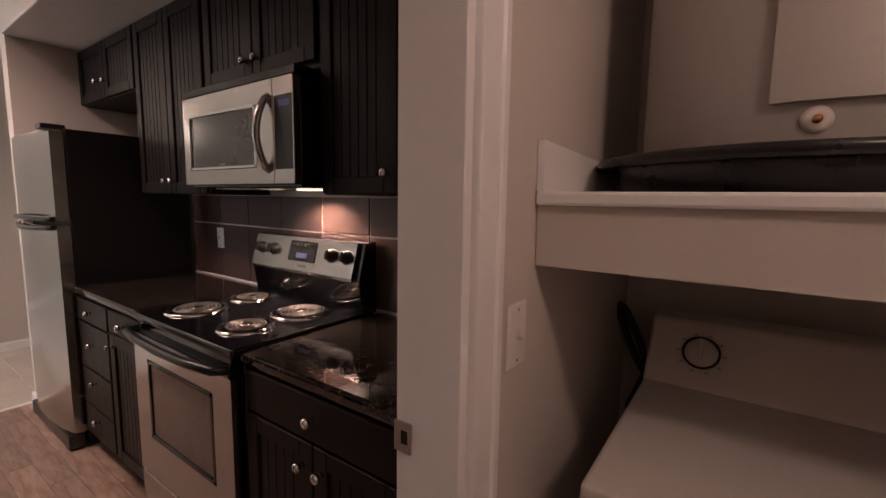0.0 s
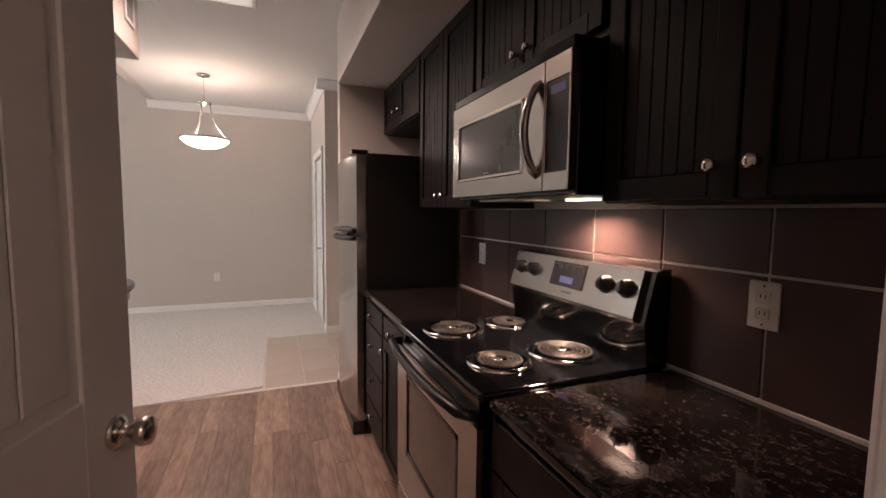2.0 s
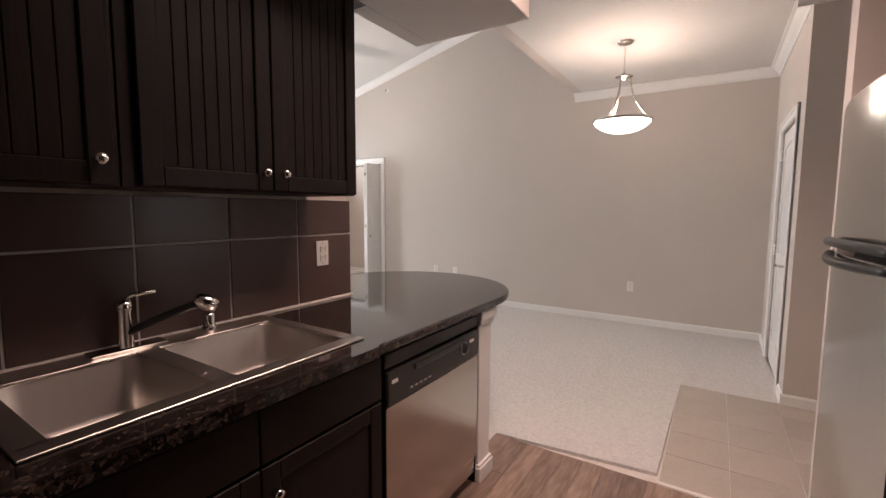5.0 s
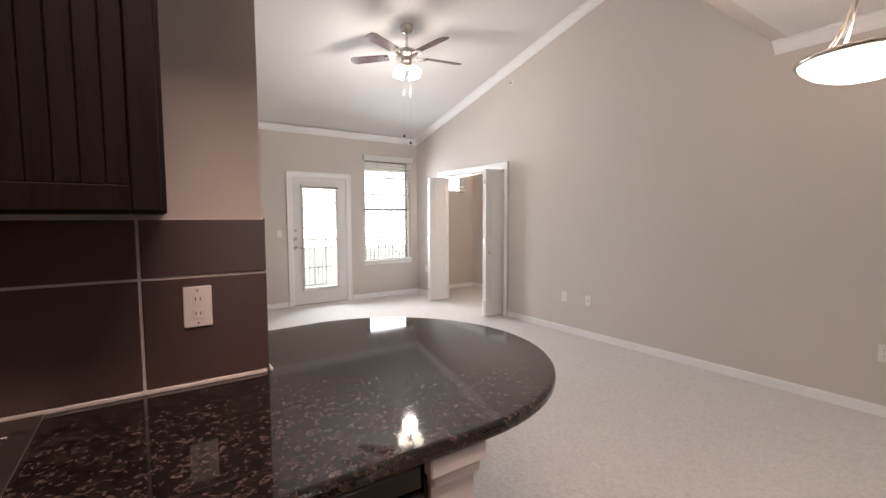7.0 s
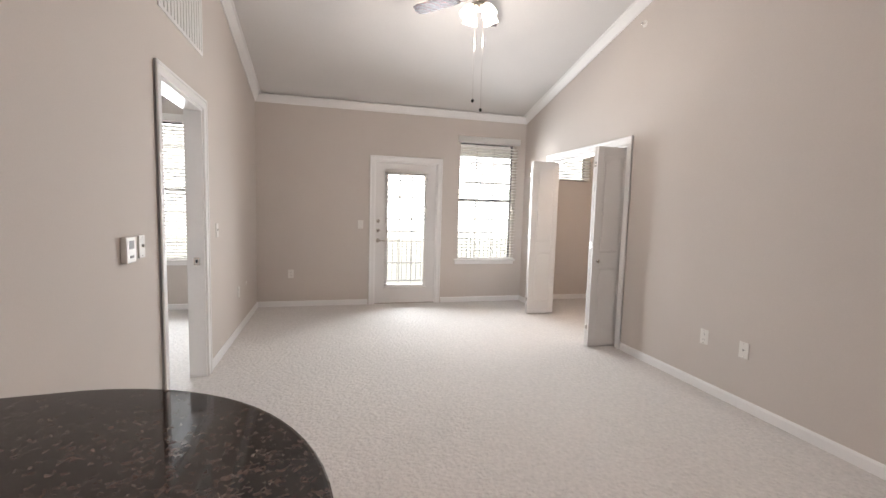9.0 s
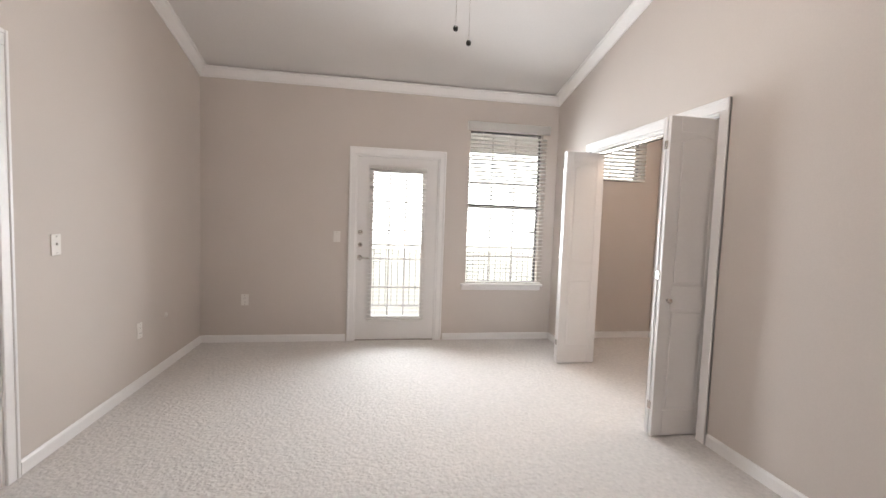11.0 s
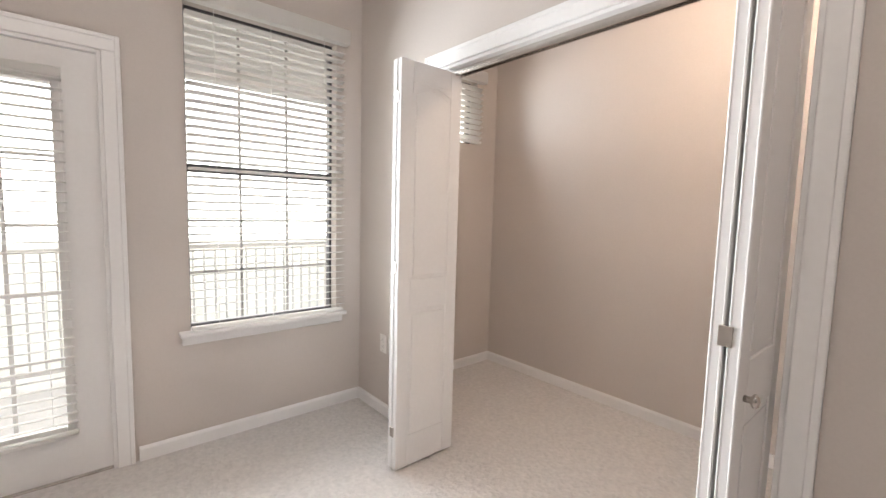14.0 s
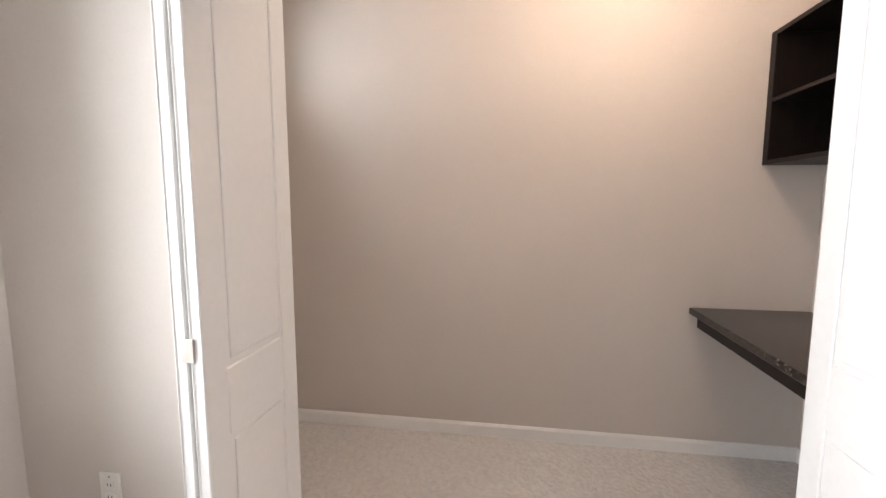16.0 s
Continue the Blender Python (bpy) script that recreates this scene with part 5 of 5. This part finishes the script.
for k in range(3):
    a = radians(40 + 120 * k)
    for off in (-0.05, 0.05):
        pts = []
        for i in range(9):
            s = i / 8
            r = 0.055 + 0.172 * s ** 2.2
            pts.append((PX + r * math.cos(a + off * s), PY + r * math.sin(a + off * s), 2.505 - 0.368 * s))
        part("arm", tube(B(), pts, 0.0055, 8), NICKEL, th, "curved nickel arm")
part("rim", lathe(B(), [(0.228, 0.0), (0.233, 0.012), (0.243, 0.012), (0.247, 0.0), (0.240, -0.010), (0.230, -0.008), (0.228, 0.0)], pose(PX, PY, 2.135), 48), NICKEL, th, "dark nickel rim ring")
bwl = part("bowl", lathe(B(), [(0.232, 0.0), (0.222, -0.021), (0.178, -0.056), (0.113, -0.082), (0.047, -0.094), (0, -0.096), (0.0, -0.091), (0.047, -0.089), (0.113, -0.077), (0.175, -0.051), (0.216, -0.019), (0.226, 0.0)], pose(PX, PY, 2.13), 48), SHADE, th, "lit frosted white glass bowl")

# ---------------------------------------------------------------- ceiling fan
HX, HY = 5.37, 4.45
HZ = vault(HY)
th = thing("ceiling_fan", "five-blade nickel ceiling fan with cherry blades and lit shades", "ceiling fan", (HX, HY, HZ))
part("canopy", lathe(B(), [(0.075, 0.02), (0.075, -0.01), (0.062, -0.05), (0.035, -0.075), (0, -0.078)], pose(HX, HY, HZ), 28), NICKEL, th)
part("downrod", lathe(B(), [(0.013, 0), (0.013, -0.19)], pose(HX, HY, HZ - 0.07), 14), NICKEL, th)
part("motor", lathe(B(), [(0, 0.05), (0.03, 0.05), (0.05, 0.03), (0.115, 0.012), (0.128, -0.01), (0.12, -0.03), (0.07, -0.045), (0.055, -0.075), (0.06, -0.10), (0.035, -0.125), (0, -0.13)], pose(HX, HY, HZ - 0.275), 32), NICKEL, th)
BZ = HZ - 0.315
for k in range(5):
    a = 72 * k - 11
    m = Matrix.Translation((HX, HY, BZ)) @ pose(0, 0, 0, 0, 0, a)
    iron = B()
    for s in (-1, 1):
        tube(iron, [m @ Vector((0.10, 0.012 * s, -0.01)), m @ Vector((0.15, 0.032 * s, -0.02)), m @ Vector((0.21, 0.04 * s, -0.012)), m @ Vector((0.25, 0.026 * s, -0.004))], 0.006, 8)
    ir = part("blade_iron", iron, NICKEL, th, "scrolled nickel blade bracket")
    bm = B()
    prism(bm, [(0.21, -0.05), (0.24, -0.058), (0.60, -0.068), (0.655, -0.05), (0.668, 0), (0.655, 0.05), (0.60, 0.068), (0.24, 0.058), (0.21, 0.05)], "z", -0.003, 0.003)
    bmesh.ops.rotate(bm, verts=bm.verts, matrix=Matrix.Rotation(radians(12), 3, "X"))
    bmesh.ops.transform(bm, matrix=m, verts=bm.verts)
    part("blade", bm, BLADE, th, "dark cherry wood blade")
part("light_kit", lathe(B(), [(0.04, 0), (0.055, -0.02), (0.05, -0.05), (0.02, -0.07), (0, -0.072)], pose(HX, HY, HZ - 0.395), 24), NICKEL, th)
for k in range(4):
    a = radians(20 + 90 * k)
    d = Vector((math.cos(a), math.sin(a), 0))
    p = Vector((HX, HY, HZ - 0.43)) + 0.075 * d
    arm = part("lamp_arm", tube(B(), [Vector((HX, HY, HZ - 0.415)) + 0.03 * d, p + Vector((0, 0, 0.01)), p + 0.02 * d + Vector((0, 0, -0.015))], 0.009, 8), NICKEL, th)
    q = (-(0.45 * d) + Vector((0, 0, 1))).to_track_quat("Z", "Y").to_matrix().to_4x4()
    part("shade", lathe(B(), [(0.022, 0.0), (0.03, -0.012), (0.048, -0.04), (0.058, -0.075), (0.064, -0.10), (0.061, -0.10), (0.054, -0.074), (0.044, -0.04), (0.026, -0.012), (0.0, -0.006)], Matrix.Translation(p + 0.015 * d + Vector((0, 0, -0.012))) @ q, 24), SHADE, arm, "lit frosted tulip shade")
for x, y, z1 in ((0.03, -0.02, 2.28), (-0.03, 0.02, 2.36)):
    ch = part("pull_chain", tube(B(), [(HX + x, HY + y, HZ - 0.45), (HX + x, HY + y, z1)], 0.0008, 6), NICKEL, th)
    part("chain_ball", lathe(B(), [(0, 0.016), (0.010, 0.011), (0.0135, 0.0), (0.010, -0.011), (0, -0.016)], pose(HX + x, HY + y, z1 - 0.014), 16), PLASTIC, ch)

# nook ceiling light
th = thing("ceiling_light", "flush ceiling light with a lit frosted dome", "ceiling light", (7.7, 5.05, CZ))
part("base", lathe(B(), [(0.15, 0), (0.15, -0.02), (0.14, -0.026)], pose(7.7, 5.05, CZ), 32), NICKEL, th)
part("dome", lathe(B(), [(0.14, -0.026), (0.12, -0.07), (0.07, -0.1), (0, -0.11)], pose(7.7, 5.05, CZ), 32), SHADE, th)

# kitchen ceiling fixture lens
th = thing("ceiling_light", "flat rectangular kitchen ceiling light with prismatic lens", "ceiling light", (3.1, 0.42, CZ))
part("frame", box(B(), 2.46, 3.74, 0.15, 0.69, CZ - 0.03, CZ, 0.004), TRIM, th)
part("lens", box(B(), 2.49, 3.71, 0.18, 0.66, CZ - 0.036, CZ - 0.03), LENS, th)

# ---------------------------------------------------------------- study nook
DZ = 0.834
th = thing("desk", "built-in dark laminate desk top across the study nook", "desk", (7.85, NY, DZ))
bm = box(B(), RX + T + 0.002, NX - 0.002, NY + 0.002, 4.62, DZ - 0.035, DZ, 0.006, 2)
part("top", bm, GRANITE, th)
part("apron", box(B(), RX + T + 0.002, NX - 0.002, 4.545, 4.575, DZ - 0.11, DZ - 0.035, 0.003), CAB, th, "espresso wood apron")
part("cleat", box(B(), NX - 0.022, NX - 0.002, NY + 0.002, 4.545, DZ - 0.11, DZ - 0.036), CAB, th)
th = thing("wall_shelf", "open espresso wood wall bookshelf above the desk", "bookshelf", (8.0, NY, 1.585))
sx0, sx1, sy1 = 7.42, NX - 0.004, 4.32
for n_, p, q, lo, hi in (("side", sx0, sx0 + 0.02, 1.585, 2.23), ("side", sx1 - 0.045, sx1, 1.585, 2.23), ("bottom", sx0 + 0.02, sx1 - 0.045, 1.585, 1.607), ("top", sx0 + 0.02, sx1 - 0.045, 2.208, 2.23), ("shelf", sx0 + 0.02, sx1 - 0.045, 1.89, 1.908)):
    part(n_, box(B(), p, q, NY + 0.014, sy1, lo, hi, 0.0015), CAB, th)
part("back", box(B(), sx0, sx1, NY + 0.002, NY + 0.0135, 1.585, 2.23), CAB, th)

# ---------------------------------------------------------------- laundry
th = thing("heater_platform", "painted drywall platform with a wooden edge over the washer", "platform", (-0.4, -0.95, 1.2), kind="structure")
part("deck", box(B(), -1.298, KW0 - 0.002, -1.378, -0.515, 1.28, 1.398), WALL, th)
part("edge_trim", box(B(), -1.298, KW0 - 0.002, -1.378, -0.50, 1.398, 1.424, 0.006, 2), TRIM, th)
part("wall_trim", prism(B(), [(-0.507, 1.424), (-1.37, 1.424), (-1.37, 1.49), (-0.507, 1.52)], "x", KW0 - 0.016, KW0 - 0.002), TRIM, th)
WX, WY = -0.005, -0.965
th = thing("water_heater", "grey painted tank water heater with an access panel", "water heater", (WX, WY, 1.44))
part("tank", lathe(B(), [(0, 0), (0.292, 0), (0.30, 0.02), (0.30, 1.18), (0.285, 1.21), (0, 1.22)], pose(WX, WY, 1.4295), 48), TANK, th)
bm = B()
n = 10
a0, a1 = radians(80), radians(109)
arc = [(WX + 0.301 * math.cos(a0 + (a1 - a0) * i / n), WY + 0.301 * math.sin(a0 + (a1 - a0) * i / n)) for i in range(n + 1)]
arc2 = [(WX + 0.315 * math.cos(a0 + (a1 - a0) * i / n), WY + 0.315 * math.sin(a0 + (a1 - a0) * i / n)) for i in range(n + 1)]
prism(bm, arc + arc2[::-1], "z", 1.575, 2.0)
part("access_panel", bm, TANK, th, "curved grey access panel")
m = Matrix.Translation((WX + 0.30 * math.cos(radians(92)), WY + 0.30 * math.sin(radians(92)), 1.545)) @ pose(0, 0, 0, 0, 90, 92)
v = part("drain_valve", lathe(B(), [(0.022, 0), (0.022, 0.004), (0.014, 0.007), (0, 0.008)], m, 18), WASHER, th, "pale drain valve collar")
part("valve_nub", lathe(B(), [(0.007, 0.007), (0.007, 0.015), (0, 0.016)], m, 14), COPPER, v, "small brass valve nub")
th = thing("drain_pan", "round black plastic drain pan under the water heater", "drain pan", (WX, WY, 1.42))
part("pan", lathe(B(), [(0, 0.004), (0.340, 0.004), (0.378, 0.070), (0.382, 0.068), (0.346, 0.0), (0, 0.0)], pose(WX, WY, 1.4245), 64), PAN, th)
part("rolled_rim", lathe(B(), [(0.377, 0.066), (0.388, 0.078), (0.402, 0.078), (0.410, 0.068), (0.404, 0.056), (0.392, 0.054), (0.380, 0.060), (0.377, 0.066)], pose(WX, WY, 1.4245), 64), PAN, th)
th = thing("copper_pipe", "vertical copper water pipe on the laundry wall", "pipe", (0.33, -1.30, 1.42))
part("pipe", tube(B(), [(0.33, -1.31, 1.42), (0.33, -1.31, 2.78)], 0.015, 14), COPPER, th)
part("coupling", tube(B(), [(0.33, -1.31, 1.60), (0.33, -1.31, 1.67)], 0.019, 14), COPPER, th)

th = thing("washing_machine", "white top-load washing machine with a dial console", "washing machine", (-0.06, -0.75, 0))
wx0, wx1 = -0.42, 0.27
part("cabinet", box(B(), wx0, wx1, -1.16, -0.44, 0.02, 0.895, 0.012, 3), WASHER, th)
part("lid", box(B(), wx0 + 0.005, wx1 - 0.005, -0.99, -0.43, 0.893, 0.922, 0.010, 3), WASHER, th)
bm = prism(B(), [(-1.17, 0.89), (-0.985, 0.89), (-0.985, 0.925), (-1.10, 1.075), (-1.17, 1.09)], "x", wx0 + 0.004, wx1 - 0.004)
bmesh.ops.bevel(bm, geom=bm.edges[:], offset=0.010, segments=2, profile=0.5, affect="EDGES")
co = part("console", bm, WASHER, th, "slanted control console")
m = Matrix.Translation((0.135, -1.036, 1.005)) @ pose(0, 0, 0, -52.5)
part("dial_ring", lathe(B(), [(0.040, 0.004), (0.045, 0.004), (0.045, 0.010), (0.040, 0.010), (0.040, 0.004)], m, 30), PLASTIC, co)
dl = part("dial", lathe(B(), [(0.039, 0), (0.039, 0.009), (0.033, 0.012), (0.031, 0.03), (0, 0.032)], m, 28), WASHER, co)
bm = box(B(), -0.006, 0.006, -0.028, 0.028, 0.030, 0.040, 0.002)
bmesh.ops.transform(bm, matrix=m, verts=bm.verts)
part("grip", bm, WASHER, dl)
for i in range(10):
    a = 2 * math.pi * i / 10
    bm = box(B(), 0.054 * math.cos(a) - 0.004, 0.054 * math.cos(a) + 0.004, 0.054 * math.sin(a) - 0.0025, 0.054 * math.sin(a) + 0.0025, 0.0028, 0.0042)
    bmesh.ops.transform(bm, matrix=m, verts=bm.verts)
    part("dial_mark", bm, INK, co)
th = thing("supply_hose", "black rubber supply hose looped behind the washer", "hose", (0.33, -1.3, 0.6))
part("hose", tube(B(), [(0.345, -1.30, 0.4), (0.35, -1.28, 0.7)] + [(0.345 - 0.05 * math.cos(2 * math.pi * i / 20), -1.25, 0.95 - 0.11 * math.sin(2 * math.pi * i / 20 + 1.2)) for i in range(19)] + [(0.30, -1.27, 0.75), (0.30, -1.3, 0.4)], 0.012, 10), RUBBER, th)

# ---------------------------------------------------------------- outside
gr = B()
prism(gr, [(-400, FY + 2.2), (400, FY + 2.2), (400, 900), (-400, 900)], "z", -3.3, -3.0)
structure("ground", gr, GRASS, "sunlit grass beyond the balcony, coloured pale to look overexposed")
# Added glowing panel, far behind the balcony, in place of a real view.
structure("backdrop", box(B(), -300, 300, FY + 60, FY + 60.5, -12, 90), BACKDROP_GLOW, "glowing white panel standing in for the overexposed distance")
structure("balcony_floor", box(B(), 3.6, 8.6, FY + 0.161, FY + 1.75, -0.16, -0.03, 0.005), CONC, "pale concrete balcony slab")
structure("balcony_roof", box(B(), 3.6, 8.6, FY + 0.161, FY + 1.75, 2.62, 2.75, 0.005), CEIL, "painted underside of the balcony roof")
structure("balcony_beam", box(B(), 3.6, 8.6, FY + 1.55, FY + 1.75, 2.46, 2.62, 0.005), CEIL, "painted beam along the balcony edge")
th = thing("balcony_railing", "dark iron balcony railing with thin upright bars, coloured pale for glare", "railing", (6.1, FY + 1.65, -0.03))
for z in (0.06, 0.98):
    part("rail", box(B(), 3.6, 8.6, FY + 1.635, FY + 1.675, z, z + 0.035, 0.004), RAIL, th)
for i in range(55):
    part("baluster", box(B(), 3.66 + 0.09 * i, 3.674 + 0.09 * i, FY + 1.647, FY + 1.662, 0.09, 0.982), RAIL, th)
for x in (3.62, 8.52):
    part("post", box(B(), x, x + 0.06, FY + 1.63, FY + 1.69, -0.03, 1.03, 0.004), RAIL, th)

# ---------------------------------------------------------------- pieces: tiles and planks
def tile_run(parent, cells, make):
    cache = {}
    for u0, u1, z0, z1 in cells:
        key = (round(u1 - u0, 4), round(z1 - z0, 4))
        if key not in cache:
            cache[key] = mesh_of("tile", box(B(), *make(0, key[0], 0, key[1]), 0.0015), TILE)
        o = new("tile", cache[key])
        o.parent = parent
        lim = make(u0, u1, z0, z1)
        ref = make(0, key[0], 0, key[1])
        o.location = (lim[0] - ref[0], lim[2] - ref[2], lim[4] - ref[4])


J = 0.0040


def cells(edges, rows):
    return [(a + J, b - J, lo + J, hi - J) for lo, hi in rows for a, b in zip(edges, edges[1:])]


ROWS = ((CT + 0.008, 1.240), (1.240, 1.410))
th = structure("backsplash", box(B(), KW1, 2.945, SW + 0.0003, SW + 0.004, CT, 1.41), GROUT, "dark brown tile backsplash behind the range")
tile_run(th, cells([KW1, 0.763, 1.074, 1.388, 1.701, 2.013, 2.324, 2.625, 2.945], ROWS), lambda a, b, lo, hi: (a, b, SW + 0.002, SW + 0.0095, lo, hi))
th = structure("backsplash", box(B(), 0.6, LX, SY - 0.004, SY - 0.0003, CT, 1.41), GROUT, "dark brown tile backsplash behind the sink")
tile_run(th, cells([0.60, 0.92, 1.245, 1.571, 1.897, 2.223, 2.549, 2.876, LX + 0.009], ROWS), lambda a, b, lo, hi: (a, b, SY - 0.0095, SY - 0.002, lo, hi))
prs = [(SY - 0.002, CT), (2.078, CT), (2.078, 1.247), (1.788, 1.412), (SY - 0.002, 1.412)]
th = structure("backsplash", prism(B(), prs, "x", LX + 0.0003, LX + 0.004), GROUT, "dark brown tile on the wall end with a cut corner")
for k, pts in enumerate(([(SY + 0.001, CT + 0.008), (1.773 - J, CT + 0.008), (1.773 - J, 1.240 - J), (SY + 0.001, 1.240 - J)], [(1.773 + J, CT + 0.008), (2.076, CT + 0.008), (2.076, 1.240 - J), (1.773 + J, 1.240 - J)],
                         [(SY + 0.001, 1.240 + J), (1.773 - J, 1.240 + J), (1.773 - J, 1.410), (SY + 0.001, 1.410)], [(1.773 + J, 1.240 + J), (2.070, 1.247), (1.79, 1.410), (1.773 + J, 1.410)])):
    o = new("tile", mesh_of("tile", prism(B(), pts, "x", LX + 0.002, LX + 0.0092), TILE))
    o.parent = th

# entry floor tiles
th = structure("floor_entry", box(B(), 3.885, 5.46, -1.9, 0.165, -0.012, 0.0), GROUT, "beige square floor tile at the entry")
me = mesh_of("tile", box(B(), 0, 0.301, 0, 0.301, 0, 0.006, 0.0015), FTILE)
for i in range(5):
    for j in range(6):
        o = new("tile", me)
        o.parent, o.location = th, (3.90 + 0.305 * i, 0.163 - 0.305 * (j + 1), 0.0)
structure("trim", box(B(), 3.872, 3.898, -0.40, 0.17, -0.01, 0.012, 0.005, 2), PLATE, "pale floor transition strip")

# vinyl planks
th = structure("floor_kitchen", box(B(), -1.3, 3.88, -1.38, 1.6, -0.012, -0.002), PLASTIC, "oak-look vinyl plank kitchen floor")
rng = random.Random(4)
PLW = 0.106
cache = {}
for j in range(28):
    y = -1.38 + PLW * j
    x = -1.3 - rng.uniform(0, 1.1)
    while x < 3.88:
        a, b = max(x, -1.3), min(x + 0.92, 3.88)
        if b - a > 0.03:
            key = round(b - a, 2)
            if key not in cache:
                bm = box(B(), 0, key - 0.0015, 0, PLW - 0.0015, 0, 0.006, 0.0008)
                cache[key] = mesh_of("plank", bm, PLANK)
            o = new("plank", cache[key])
            o.parent, o.location = th, (a, y, -0.003)
        x += 0.92
